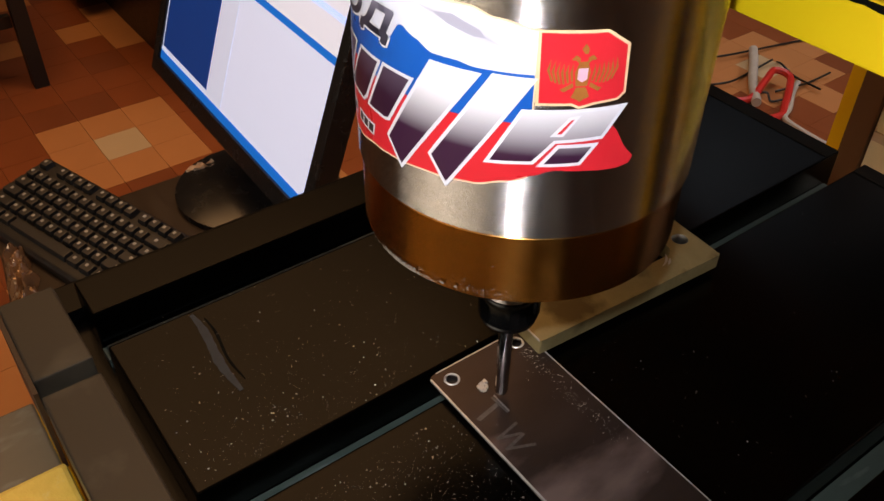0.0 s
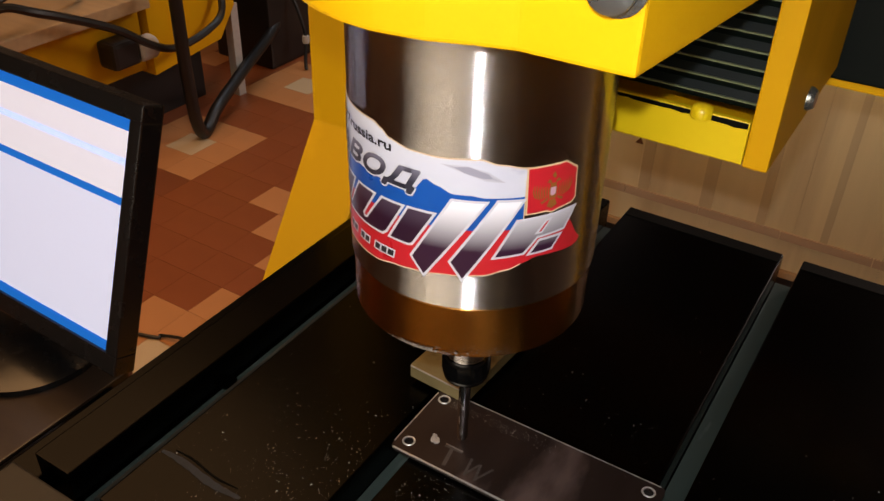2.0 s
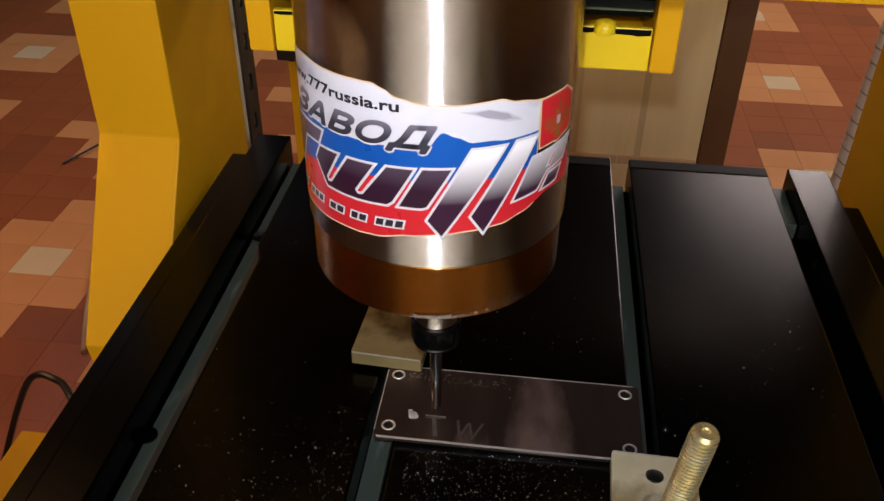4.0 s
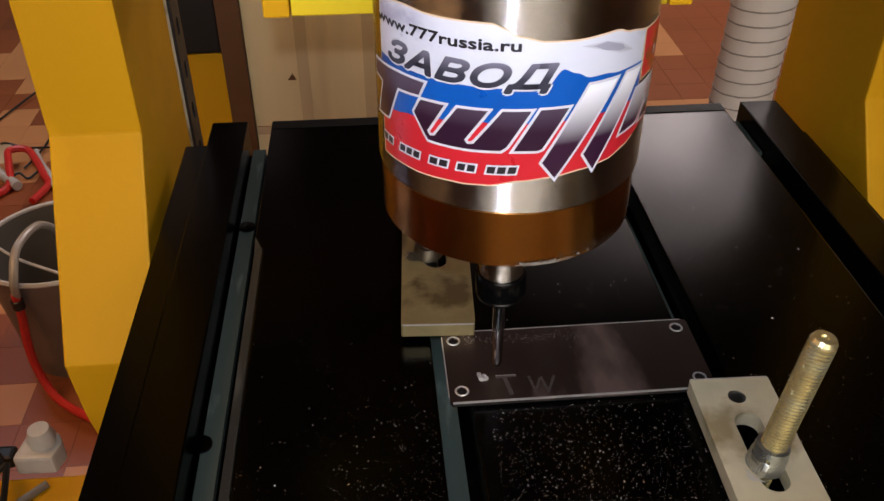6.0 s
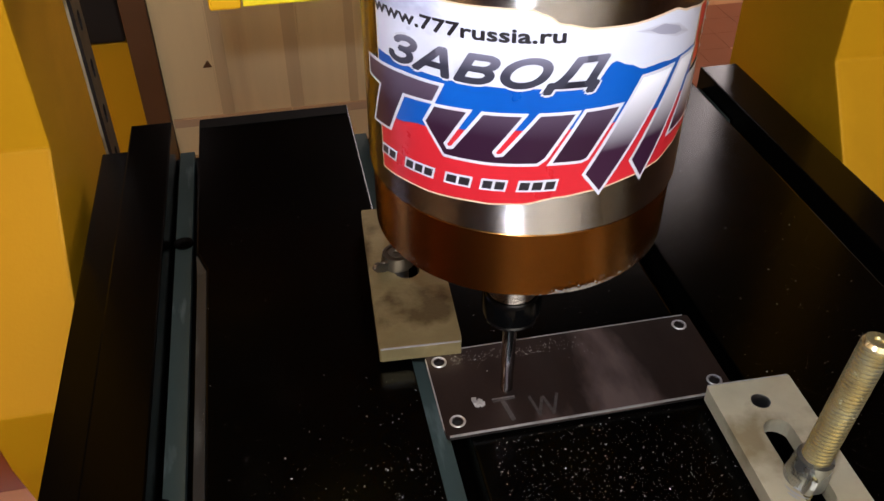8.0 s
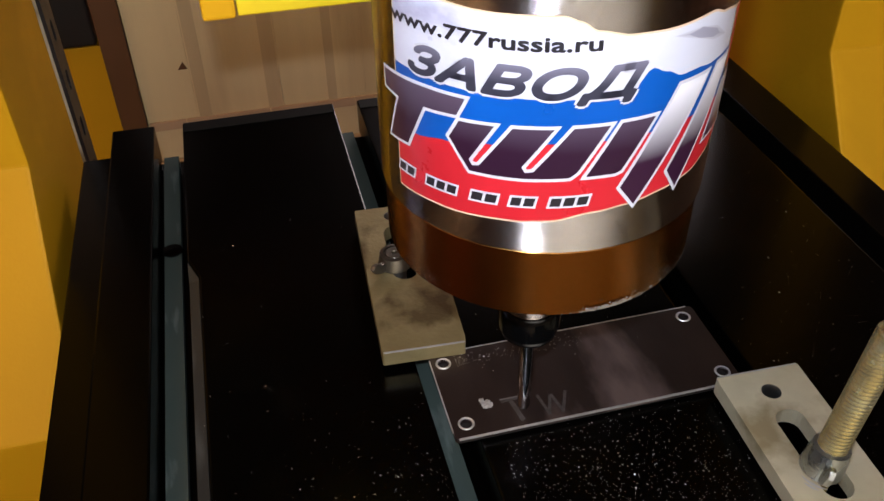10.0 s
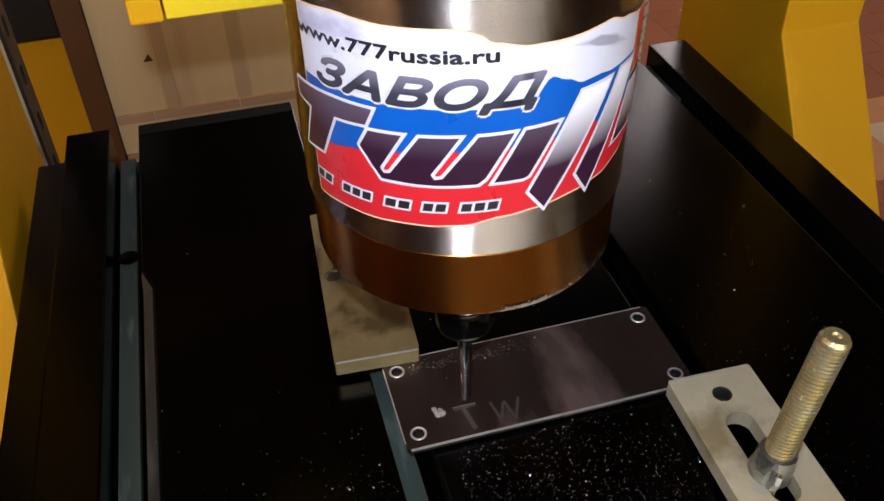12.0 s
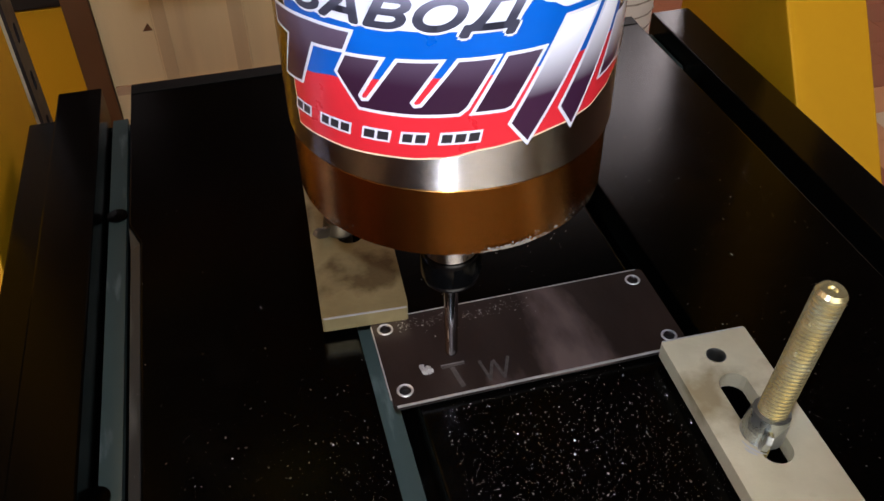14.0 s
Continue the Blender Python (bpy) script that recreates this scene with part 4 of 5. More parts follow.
def keyboard():
    k = thing("keyboard", "black computer keyboard with white key legends, sized to the view", "keyboard", at=(-0.845, 0.020, DESKTOP), turn=18.0)
    # x runs along the rows from the left end, y from the back edge towards the front
    part("case", prism([(0.0, 0.0), (-0.117, 0.0), (-0.117, 0.010), (-0.113, 0.013), (-0.004, 0.026), (0.0, 0.024)], 0.0, 0.262, "x", 0.002), BLACK, k)
    # Key pitch and length are shrunk to fit the camera's view.
    u = 0.0165
    def cap(width):
        h = width * u / 2 - 0.0011
        c = prism([(-h, -0.0071), (h, -0.0071), (h, 0.0071), (-h, 0.0071)], 0.0, 0.0075, "z", 0.001)
        for v in c.verts:
            if v.co.z > 0.004:
                v.co.x -= math.copysign(0.0014, v.co.x)
                v.co.y *= 0.8
        return c
    shared = {}
    mark = box(-0.0030, 0.0006, -0.0006, 0.0030, 0.0076, 0.0079)
    legend = None
    rows = [
        (0.012, [(0, 1)] + [(2 + i + 0.5 * (i // 4), 1) for i in range(12)] + [(15.25 + i, 1) for i in range(3)]),
        (0.031, [(i, 1) for i in range(13)] + [(13, 2)] + [(15.25 + i, 1) for i in range(3)] + [(18.5 + i, 1) for i in range(4)]),
        (0.0475, [(0, 1.5)] + [(1.5 + i, 1) for i in range(12)] + [(13.5, 1.5)] + [(15.25 + i, 1) for i in range(3)] + [(18.5 + i, 1) for i in range(4)]),
        (0.064, [(0, 1.75)] + [(1.75 + i, 1) for i in range(11)] + [(12.75, 2.25)] + [(18.5 + i, 1) for i in range(3)]),
        (0.0805, [(0, 2.25)] + [(2.25 + i, 1) for i in range(10)] + [(12.25, 2.75), (16.25, 1)] + [(18.5 + i, 1) for i in range(4)]),
        (0.097, [(0, 1.25), (1.25, 1.25), (2.5, 1.25), (3.75, 6.25), (10, 1.25), (11.25, 1.25), (12.5, 1.25), (13.75, 1.25), (15.25, 1), (16.25, 1), (17.25, 1), (18.5, 2), (20.5, 1)]),
    ]
    for y, caps in rows:
        z = 0.0255 - 0.119 * (y - 0.004) - 0.0006
        for start, width in caps:
            if start > 15:
                continue
            if width not in shared:
                shared[width] = part("key", cap(width), KEYCAPS, k)
                o = shared[width]
            else:
                o = new("key", shared[width].data)
                o.parent = k
            o.matrix_basis = pose(0.006 + (start + width / 2) * u, -y, z, 7, 0, 0)
            if width < 6:
                if legend is None:
                    legend = part("legend", mark, KEYPRINT, o)
                else:
                    l = new("legend", legend.data)
                    l.parent = o
    return k


keyboard()


def small_desk_things():
    # a narrow crumpled strip of film, its creases running across it
    b = bmesh.new()
    bmesh.ops.create_grid(b, x_segments=64, y_segments=14, size=1)
    for v in b.verts:
        u, w = v.co.x / 2 + 0.5, v.co.y / 2 + 0.5
        edge = 0.005 * noise.noise(Vector((u * 9, w * 2, 5.0)))
        x = (-0.718 + 0.213 * u) * (1 - w) + (-0.708 + 0.178 * u) * w
        y = (-0.078 - 0.031 * u) * (1 - w) + (-0.053 - 0.015 * u) * w + edge
        h = abs(noise.noise(Vector((u * 16 + 3 * w, w * 2.4, 0.3)))) + 0.5 * abs(noise.noise(Vector((u * 34 + 5 * w, w * 3, 2.0))))
        v.co = (x, y, DESKTOP + 0.0015 + 0.022 * h * (1 - (2 * w - 1) ** 4) + 0.004 * math.sin(math.pi * w))
    tagged(part("plastic_bag", b, BAG, smooth=True), "crumpled shiny clear plastic bag on the desk", "plastic bag")
    b = bmesh.new()
    bmesh.ops.create_icosphere(b, subdivisions=3, radius=1)
    for v in b.verts:
        r = 0.6 + 0.5 * noise.noise(v.co * 1.7) + 0.35 * noise.noise(v.co * 4.3)
        v.co = (-0.738 + 0.013 * r * v.co.x, 0.172 + 0.026 * r * v.co.y, DESKTOP + max(0.0, 0.008 + 0.015 * r * v.co.z))
    tagged(part("pale_lump", b, material("pale_crumpled_surface", (0.50, 0.36, 0.26), 0.8, scale=80, bump=0.6, bump_scale=60)), "crumpled pale lump beside the monitor foot", "crumpled paper")


small_desk_things()


# ---------------------------------------------------------------- behind the machine
def cabinet():
    c = thing("plywood_cabinet", "beige painted wooden cabinet with brown edge strips", "cabinet")
    y = 0.61
    for x0, x1 in ((-0.155, -0.107), (-0.106, -0.022), (-0.021, 0.062), (0.063, 0.148), (0.149, 0.225)):
        part("front_board", box(x0 - 0.0004, x1 + 0.0004, y, y + 0.02, -0.2395, 0.02), PLY, c)
    part("bottom_rail", box(-0.155, 0.225, y - 0.004, y + 0.02, -0.248, -0.240, 0.001), WOOD, c, "light raw wood bottom rail")
    part("side_strip", box(0.2265, 0.2535, y - 0.006, y + 0.3, -0.60, 0.02, 0.001), BROWN, c, "brown side strip")
    part("side_strip", box(-0.1795, -0.1562, y - 0.006, y + 0.3, -0.60, 0.30, 0.001), BROWN, c, "brown side strip")
    for x0, x1 in ((-0.154, -0.119), (-0.118, -0.036), (-0.035, 0.050), (0.051, 0.140), (0.141, 0.224)):
        part("tan_strip", box(x0, x1, y - 0.003, y - 0.0002, -0.2045, -0.1955), TANSTRIP, c, "tan strip piece")
    for x0, x1 in ((-0.1050, -0.0930), (-0.0365, -0.0230), (0.0240, 0.0330), (0.0885, 0.0960), (0.1580, 0.1650)):
        part("seam_batten", box(x0, x1, y - 0.0012, y - 0.0001, -0.1954, 0.02), PLYSEAM, c, "darker vertical joint strip")
    part("dark_mark", prism([(-0.1165, -0.1430), (-0.1075, -0.1430), (-0.1110, -0.1355)], y - 0.0006, y - 0.0001, "y"), BROWN, c, "small dark triangular mark")
    # The dark gap below the boards is painted as a recessed black box.
    part("under_shade_box", box(-0.155, 0.225, y + 0.03, y + 0.3, FLOOR, -0.249, 0.001), BLACK, c, "black recessed box standing in for the dark gap below")
    part("yellow_side_panel", box(-0.262, -0.1985, 0.748, 0.778, -0.60, -0.1695, 0.001), YELLOW, c, "yellow painted panel")
    part("dark_box", box(-0.275, -0.2035, 0.743, 0.81, -0.167, 0.10, 0.003), CABLE, c, "black motor box")
    return c


cabinet()


def ribbed_hose():
    h = thing("ribbed_hose", "white flexible suction hose with a grey spiral rib", "hose")
    pts = [(0.5600 + 0.012 * z, 0.972 - 0.02 * (z + 0.4), z) for z in (FLOOR + 0.002, -0.65, -0.40, -0.15, 0.10, 0.45)]
    part("hose_wall", tube(pts, lambda i: 0.0468 + 0.0003 * math.sin(i * 1.05), 28, 26), HOSE, h, smooth=True)
    spiral = []
    for k in range(58 * 12):
        z = -0.88 + k / 12 * 0.0225
        a = 2 * math.pi * k / 12
        spiral.append((0.5600 + 0.012 * z + 0.0478 * math.cos(a), 0.972 - 0.02 * (z + 0.4) + 0.0478 * math.sin(a), z))
    part("spiral_rib", tube(spiral, 0.0014, 6, 1), material("grey_plastic_rib", (0.42, 0.38, 0.33), 0.5, scale=60), h, "thin grey spiral rib", smooth=True)


ribbed_hose()


def floor_clutter():
    bucket = thing("bucket", "grey steel bucket with pale rim and wire handle", "bucket", at=(-0.61, 1.09, FLOOR))
    part("pail", lathe([(0.0, 0.0), (0.105, 0.0), (0.132, 0.24), (0.129, 0.24), (0.102, 0.006), (0, 0.006)], 40), GREY, bucket, smooth=True)
    part("rim", lathe([(0.130, 0.236), (0.136, 0.237), (0.138, 0.241), (0.135, 0.245), (0.130, 0.244), (0.1285, 0.240)], 40), PALECABLE, bucket, "pale rolled rim", smooth=True)
    part("wire_handle", tube([(-0.132, 0.03, 0.238), (-0.10, -0.02, 0.252), (-0.04, -0.075, 0.256), (0.03, -0.11, 0.250), (0.06, -0.118, 0.238)], 0.0028, 8, 8), PALECABLE, bucket, "thin pale wire handle", smooth=True)
    def cable(name, pts, r, mat, label):
        tagged(part(name, tube(pts, r, 8, 8), mat, smooth=True), label, "cable")
    hose = thing("coolant_tube", "clear plastic tube joined to a red tube, hung in the bucket", "tube")
    part("clear_tube", tube([(-0.585, 1.13, -0.86), (-0.595, 1.13, -0.72), (-0.623, 1.09, -0.625), (-0.641, 1.01, -0.612), (-0.640, 0.955, -0.642), (-0.645, 0.955, -0.678)], 0.0075, 10, 8), material("cloudy_clear_plastic", (0.42, 0.38, 0.32), 0.25, scale=30), hose, "cloudy clear plastic tube", smooth=True)
    part("clip", lathe([(0.008, -0.014), (0.0105, -0.012), (0.0105, 0.004), (0.008, 0.006)], 18, (-0.647, 0.954, -0.690)), BLACK, hose, "black clip", smooth=True)
    part("red_tube", tube([(-0.646, 0.954, -0.672), (-0.648, 0.953, -0.72), (-0.652, 0.945, -0.80), (-0.640, 0.935, -0.865), (-0.600, 0.90, -0.888), (-0.48, 0.82, FLOOR + 0.011)], 0.0075, 10, 8), REDCABLE, hose, "bright red tube", smooth=True)
    cable("red_cable", [(-0.99, 1.60, FLOOR + 0.010), (-0.937, 1.666, FLOOR + 0.012), (-0.955, 1.75, -0.870), (-0.969, 1.805, -0.862), (-0.930, 1.815, -0.864), (-0.897, 1.775, -0.872), (-0.862, 1.715, FLOOR + 0.014), (-0.842, 1.673, FLOOR + 0.010), (-0.86, 1.60, FLOOR + 0.010)], 0.0095, REDCABLE, "bright red cable loop on the floor")
    cable("tan_cable", [(-0.80, 0.95, FLOOR + 0.006), (-0.86, 1.096, FLOOR + 0.006), (-0.936, 1.33, FLOOR + 0.008), (-0.948, 1.499, FLOOR + 0.012), (-0.93, 1.56, FLOOR + 0.010)], 0.0055, material("tan_cable_sheath", (0.42, 0.30, 0.20), 0.5, scale=60), "tan cable lying in a curve on the floor")
    cable("white_cable", [(-0.92, 1.85, FLOOR + 0.010), (-0.893, 1.79, FLOOR + 0.012), (-0.850, 1.72, FLOOR + 0.010), (-0.830, 1.675, FLOOR + 0.008), (-0.779, 1.660, FLOOR + 0.008), (-0.701, 1.655, FLOOR + 0.008), (-0.62, 1.66, FLOOR + 0.008)], 0.0075, PALECABLE, "white cable bent round the red loop")
    for pts in (((-1.06, 1.64), (-1.022, 1.695), (-1.036, 1.80), (-1.036, 1.892)), ((-0.93, 1.77), (-0.908, 1.817), (-0.909, 1.89), (-0.90, 1.96)), ((-1.03, 1.91), (-1.003, 1.891), (-0.952, 1.881), (-0.86, 1.86)), ((-0.955, 1.70), (-0.93, 1.73), (-0.905, 1.72), (-0.88, 1.75)), ((-1.20, 1.66), (-1.125, 1.807), (-1.08, 2.049), (-1.02, 2.2))):
        cable("wire", [(x, y, FLOOR + 0.0045 + 0.010 * (k % 2)) for k, (x, y) in enumerate(pts)], 0.0030, CABLE, "thin dark wire lying on the floor")
    tagged(part("white_pipe", tube([(-1.105, 1.898, FLOOR + 0.014), (-1.05, 1.83, FLOOR + 0.014), (-0.985, 1.745, FLOOR + 0.014), (-0.913, 1.668, FLOOR + 0.014)], 0.0125, 14, 6), PALECABLE, smooth=True), "pale plastic pipe lying on the floor", "pipe")
    strip = thing("plug_adapter", "white plastic plug adapter with black leads", "plug adapter", at=(-0.409, 0.425, -0.4985))
    part("plug", prism([(-0.022, -0.016), (0.02, -0.018), (0.026, 0.004), (0.018, 0.020), (-0.016, 0.016)], 0.0, 0.026, "z", 0.004), PALECABLE, strip)
    part("socket", lathe([(0.0, 0.0), (0.013, 0.0), (0.015, 0.010), (0.011, 0.022), (0.0, 0.022)], 20, (0.006, 0.004, 0.0262)), PALECABLE, strip, smooth=True)
    part("dark_plug", box(-0.055, -0.024, -0.012, 0.008, 0.006, 0.022, 0.004), BLACK, strip, "black plastic plug")
    cable("black_lead", [(-0.60, 0.44, -0.62), (-0.53, 0.452, -0.47), (-0.485, 0.446, -0.455), (-0.455, 0.42, -0.455), (-0.440, 0.405, -0.470), (-0.452, 0.415, -0.482)], 0.0042, CABLE, "black lead running to the plug adapter")
    cable("black_lead", [(-0.434, 0.402, -0.472), (-0.447, 0.380, -0.475), (-0.452, 0.350, -0.482), (-0.446, 0.325, -0.488), (-0.44, 0.26, -0.494)], 0.0036, CABLE, "black lead lying over the yellow shelf")
    cable("black_lead", [(-0.433, 0.402, -0.472), (-0.429, 0.381, -0.475), (-0.424, 0.350, -0.482), (-0.418, 0.324, -0.490), (-0.41, 0.26, -0.495)], 0.0036, CABLE, "black lead lying over the yellow shelf")
    for xa, ya, xb, yb in ((-0.440, 0.346, -0.395, 0.392), (-0.475, 0.365, -0.428, 0.334)):
        tagged(part("grey_rod", tube([(xa, ya, -0.4955), (xb, yb, -0.4955)], 0.0044, 10, 1), GREY, smooth=True), "short grey steel rod on the yellow shelf", "rod")
    cable("black_cable", [(-1.30, 0.60, FLOOR + 0.005), (-1.09, 0.66, FLOOR + 0.005), (-1.07, 0.675, FLOOR + 0.006), (-1.0, 0.68, FLOOR + 0.02), (-0.945, 0.65, FLOOR + 0.015), (-0.93, 0.61, FLOOR + 0.010), (-0.955, 0.575, FLOOR + 0.006), (-1.05, 0.55, FLOOR + 0.005), (-1.2, 0.50, FLOOR + 0.005)], 0.0038, CABLE, "thin black cable curled on the floor")
    shelf = thing("side_shelf", "yellow steel side shelf below the table", "shelf", at=(0, 0, 0))
    part("shelf_plate", box(-0.52, -0.25, 0.20, 0.405, -0.520, -0.500, 0.002), YELLOW, shelf)
    part("shelf_post", box(-0.51, -0.48, 0.21, 0.24, FLOOR, -0.521, 0.002), YELLOW, shelf)
    part("shelf_post", box(-0.30, -0.27, 0.36, 0.39, FLOOR, -0.521, 0.002), YELLOW, shelf)


floor_clutter()


def other_machine():
    m = thing("workbench", "yellow steel workbench with raw wooden top and small motor", "workbench")
    part("wooden_top", box(-2.55, -1.75, 0.50, 1.345, -0.514, -0.478, 0.003), WOOD, m, "raw pine board top")
    part("apron", box(-1.86, -1.80, 0.52, 1.34, -0.70, -0.515, 0.003), YELLOW, m)
    part("end_panel", prism([(1.352, -0.50), (1.67, -0.485), (1.69, -0.60), (1.62, -0.69), (1.352, -0.72)], -1.84, -1.78, "x", 0.003), YELLOW2, m, "bright yellow folded end panel")
    # The shadow under the bench is built as a black box.
    part("bench_shade_box", box(-2.55, -1.88, 0.54, 1.62, FLOOR, -0.701, 0.003), BLACK, m, "black box standing in for the shade under the bench")
    part("leg", prism([(-1.815, 1.675), (-1.785, 1.675), (-1.785, 1.705), (-1.815, 1.705)], FLOOR, -0.60), PALECABLE, m, "pale steel leg")
    part("post", box(-1.90, -1.81, 0.79, 0.88, -0.477, 0.10, 0.003), YELLOW, m)
    part("lower_shelf", box(-3.10, -2.35, 0.45, 1.05, -0.83, -0.795, 0.003), BROWN, m, "brown lower shelf")
    part("shelf_foot", box(-3.05, -2.60, 0.52, 1.0, FLOOR, -0.831, 0.003), BLACK, m)
    motor = part("motor", box(-1.799, -1.73, 1.185, 1.275, -0.645, -0.57, 0.012), BLACK, m, "small black motor")
    disc = lathe([(0.0, 0.0), (0.030, 0.0), (0.034, 0.006), (0.034, 0.045), (0.028, 0.055), (0.012, 0.058), (0.0, 0.058)], 28)
    bmesh.ops.transform(disc, matrix=pose(-1.745, 1.276, -0.612, -90, 0, 0), verts=disc.verts[:])
    part("motor_disc", disc, PALECABLE, motor, "pale steel disc on the motor", smooth=True)
    h = thing("suction_hose", "thick black suction hose hanging down to the floor", "hose")
    part("hose_wall", tube([(-1.62, 1.32, 1.58), (-1.63, 1.33, 0.4), (-1.64, 1.34, -0.3), (-1.65, 1.35, -0.70), (-1.66, 1.385, -0.880), (-1.70, 1.50, -0.845), (-1.76, 1.68, -0.805), (-1.85, 1.93, -0.76), (-1.87, 2.00, -0.66), (-1.88, 2.03, -0.45)], 0.0185, 14, 12), CABLE, h, smooth=True)
    part("hose_box", box(-2.10, -1.84, 1.90, 2.25, FLOOR, -0.44, 0.01), BLACK, h, "black vacuum box at the hose's end")
    tagged(part("black_cable", tube([(-1.78, 0.80, -0.476), (-1.74, 0.90, -0.40), (-1.70, 0.98, -0.42), (-1.70, 1.17, -0.51), (-1.70, 1.35, -0.62), (-1.72, 1.54, -0.61), (-1.74, 1.60, -0.56), (-1.80, 1.62, -0.486)], 0.011, 8, 8), CABLE, smooth=True), "thick black cable looped over the workbench", "cable")
    tagged(part("black_cable", tube([(-1.95, 0.55, -0.468), (-1.82, 0.70, -0.44), (-1.76, 0.86, -0.40), (-1.78, 1.05, -0.38), (-1.85, 1.2, -0.466)], 0.009, 8, 8), CABLE, smooth=True), "thick black cable lying on the workbench", "cable")
    p = thing("cable_plug", "thin dark lead with white plug near the floor", "cable plug")
    part("lead", tube([(-1.744, 1.962, FLOOR + 0.004), (-1.755, 1.975, -0.86), (-1.77, 2.0, -0.79), (-1.80, 2.0, -0.70), (-1.842, 2.0, -0.62)], 0.006, 8, 6), CABLE, p, smooth=True)
    part("plug", lathe([(0.0, 0.0), (0.012, 0.0), (0.014, 0.012), (0.011, 0.026), (0.0, 0.026)], 16, (-1.768, 1.998, -0.815)), PALECABLE, p, "white plastic plug", smooth=True)
    c = thing("chair", "black four-legged chair", "chair")
    for x, y in ((-2.05, 0.23), (-2.42, 0.18), (-2.09, -0.16), (-2.45, -0.19)):
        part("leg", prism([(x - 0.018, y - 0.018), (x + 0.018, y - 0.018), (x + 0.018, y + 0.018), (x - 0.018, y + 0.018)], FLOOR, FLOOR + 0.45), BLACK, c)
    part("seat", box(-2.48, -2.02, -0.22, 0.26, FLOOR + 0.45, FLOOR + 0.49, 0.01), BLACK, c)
    part("stretcher", box(-2.08, -2.06, -0.14, 0.21, FLOOR + 0.16, FLOOR + 0.19), BLACK, c)


other_machine()


# ---------------------------------------------------------------- torch that lights the work: it moves along with the view
def torch():
    t = thing("torch_light", "small white led torch light over the work", "torch")
    b = bmesh.new()
    bmesh.ops.create_circle(b, cap_ends=True, segments=20, radius=0.0036)
    lens = part("led", b, glow("white_led", (0.98, 0.97, 1.0), 6300.0), t)
    # Unseen cup added so that the torch's beam fades towards the sides.
    part("housing", lathe([(0.0055, -0.0065), (0.0062, -0.0065), (0.0062, 0.002), (0.0, 0.002), (0.0, 0.0006), (0.0055, 0.0004), (0.0055, -0.0065)], 24), BLACK, t, "unseen black cup narrowing the torch's beam")
    return t


TORCH = torch()


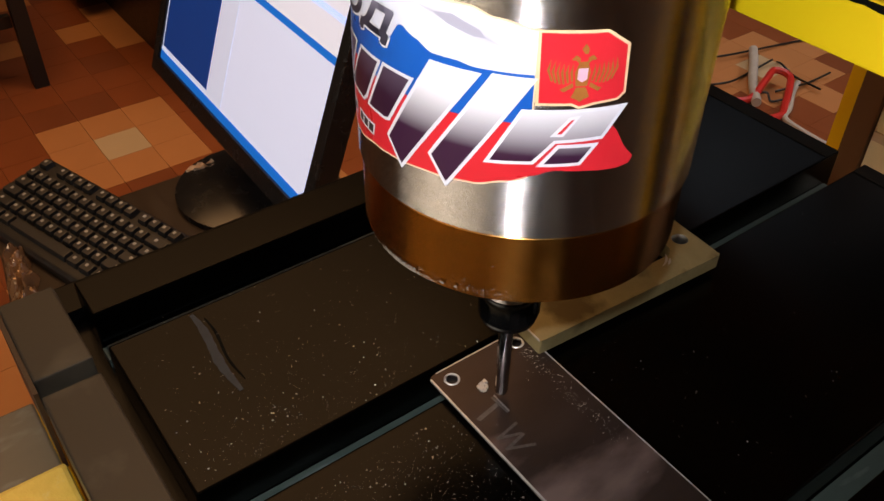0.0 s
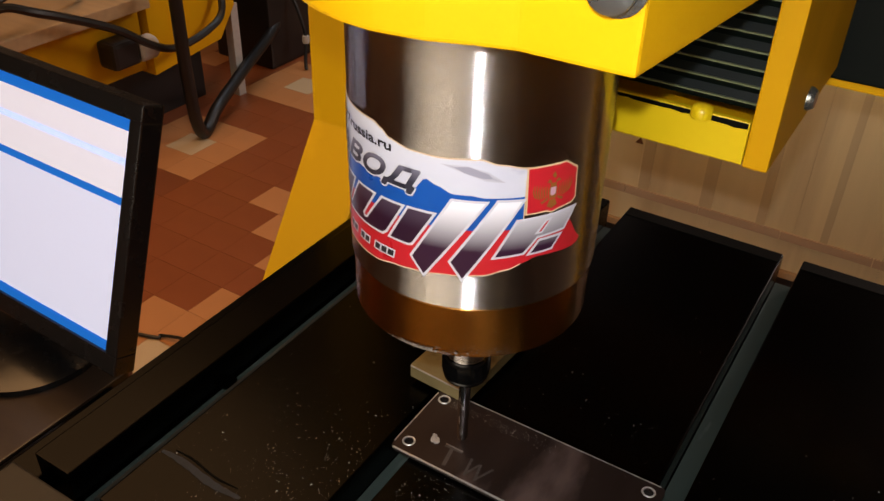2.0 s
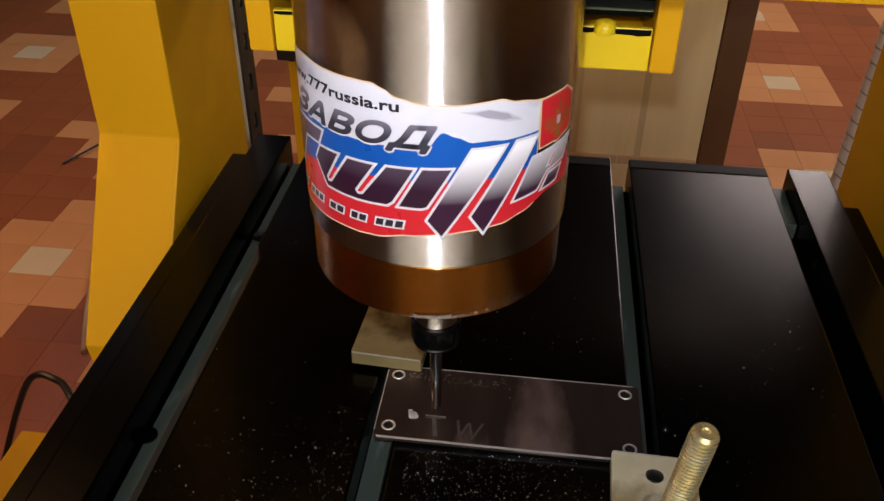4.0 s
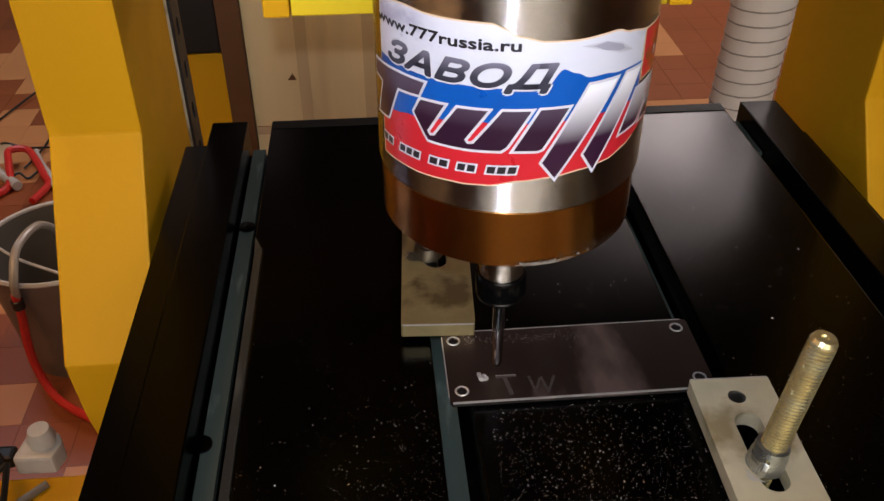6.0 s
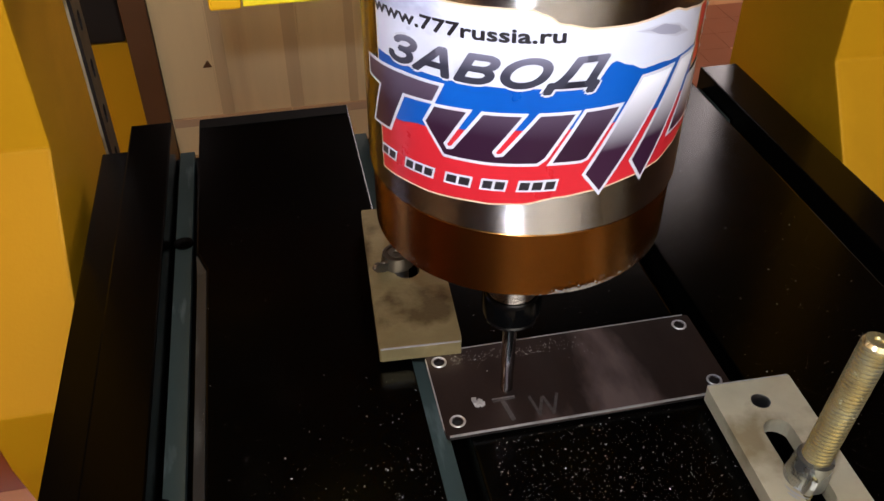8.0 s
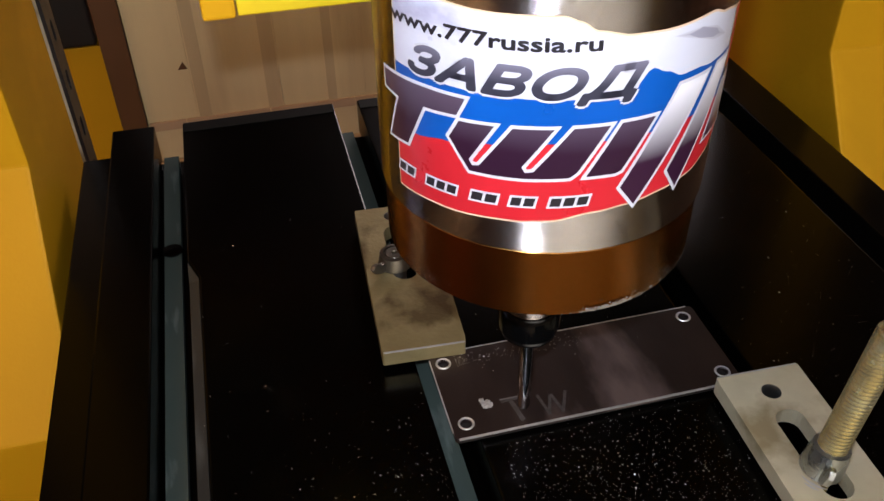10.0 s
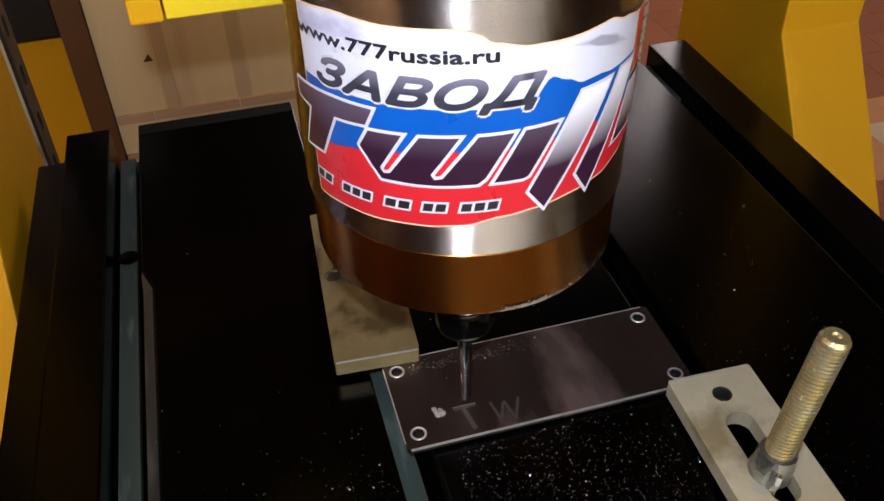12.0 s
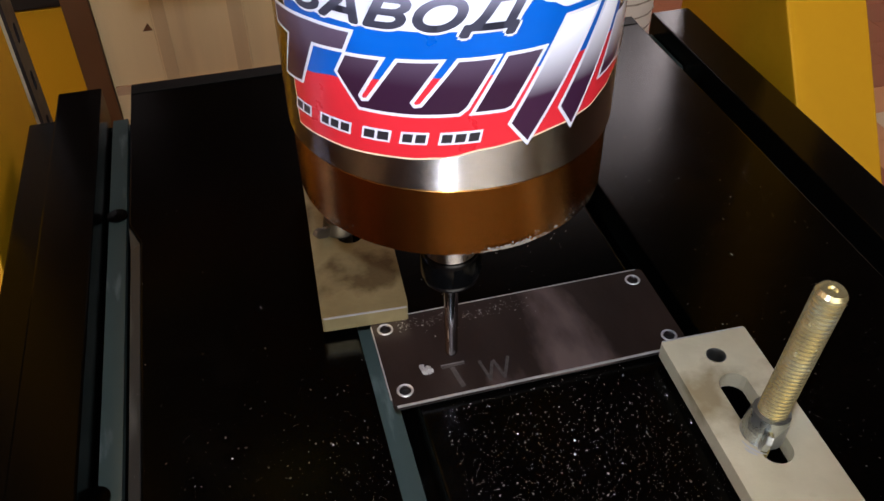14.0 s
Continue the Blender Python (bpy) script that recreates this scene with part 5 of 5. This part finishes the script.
# ---------------------------------------------------------------- floor tiles
def floor_tiles():
    """Printed floor tiles of three by three squares: tan with a pale middle, plain red-brown, or red-brown with a few tan squares."""
    s, near, far = 0.104, 0, {}
    h = s / 2 - 0.0004
    meshes = {}
    for k in TILES:
        b = box(-h, h, -h, h, -0.008, 0.0)
        me = bpy.data.meshes.new("tile")
        b.to_mesh(me)
        b.free()
        me.materials.append(TILES[k])
        meshes[k] = me
    rng = random.Random(11)
    def shade(i, j):
        """Strips of light three by three blocks with a pale middle; between the strips the blocks also have single squares at their sides."""
        if -3 < i < 5:
            u, v, single = i, j % 5, False
        else:
            u, v, single = (i - 6) % 6, (j - 9) % 6, i < 16
        if 0 <= u < 3 and v < 3:
            return "pale" if (u, v) == (1, 1) else "tan"
        if single and (u, v) in ((1, 3), (1, 5), (3, 1), (5, 1), (4, 4)):
            return "tan"
        return "dark" if rng.random() < 0.15 else "red"
    for i in range(-26, 42):
        for j in range(-16, 52):
            x, y = -1.82 + s * (i + 0.5), 0.145 + s * (j + 0.5)
            kind = shade(i, j)
            if not (-4.55 < x < 2.55 and -1.55 < y < 5.55):
                continue
            if -1.9 < x < -0.9 and -0.3 < y < 2.4 and near < 300:
                near += 1
                o = new("tile", meshes[kind])
                o.parent = FLOOR_OB
                o.location = (x, y, FLOOR)
            else:
                far.setdefault(kind, []).append((x, y))
    for kind, places in far.items():
        verts, faces = [], []
        for x, y in places:
            n = len(verts)
            verts += [(x + dx * h, y + dy * h, FLOOR + dz) for dz in (0.0, -0.008) for dx, dy in ((-1, -1), (1, -1), (1, 1), (-1, 1))]
            faces += [(n, n + 1, n + 2, n + 3)] + [(n + 4 + k, n + 4 + (k + 1) % 4, n + (k + 1) % 4, n + k) for k in range(4)]
        me = bpy.data.meshes.new("tiles")
        me.from_pydata(verts, [], faces)
        me.materials.append(TILES[kind])
        o = new("tiles", me)
        o.parent = FLOOR_OB
        tagged(o, kind="stuff")


floor_tiles()


# ---------------------------------------------------------------- what moves
def motions():
    tool = [
        (0.0, 0.0159, 0.0086, 0.0003), (0.5, 0.0128, 0.0106, 0.0), (1.0, 0.0139, 0.0005, -0.0003), (1.5, 0.0153, 0.0064, -0.0010), (2.0, 0.0188, 0.0124, -0.0006), (2.5, 0.0171, 0.0126, 0.0012),
        (3.0, 0.0182, 0.0105, 0.0143), (3.2, 0.0181, 0.0117, 0.0116), (3.7, 0.0180, 0.0110, 0.0030), (4.4, 0.0180, 0.0080, 0.0), (5.3, 0.0161, 0.0133, 0.0), (5.5, 0.0177, 0.0121, 0.0), (6.0, 0.0152, 0.0117, 0.0), (6.5, 0.0189, 0.0099, 0.0),
        (7.0, 0.0187, 0.0004, 0.0), (7.5, 0.0202, 0.0051, 0.0), (7.7, 0.0200, 0.0086, 0.0), (8.7, 0.0195, 0.0070, 0.0), (9.8, 0.0195, 0.0005, 0.0003), (10.0, 0.0205, 0.0005, 0.0), (10.5, 0.0205, 0.0092, 0.0004), (11.0, 0.0235, 0.0106, 0.0003),
        (11.5, 0.0174, 0.0108, 0.0), (12.0, 0.0193, 0.0091, -0.0004), (12.5, 0.0187, 0.0004, 0.0), (13.0, 0.0197, 0.0068, -0.0004), (13.5, 0.0238, 0.0098, 0.0), (14.0, 0.0188, 0.0101, 0.0),
    ]
    x0, y0 = 0.0178, 0.0085
    walk(SPINDLE_OB, [(t, pose(x, y, z)) for t, x, y, z in tool])
    walk(CARRIAGE, [(t, pose(x - x0, y - y0, 0)) for t, x, y, z in tool])
    walk(GANTRY, [(t, pose(0, y - y0, 0)) for t, x, y, z in tool])
    walk(TORCH, [(t, pose(x, y, z, rx, ry, rz) @ pose(-0.005, 0.020, 0.010)) for t, x, y, z, rx, ry, rz in PATH])


motions()
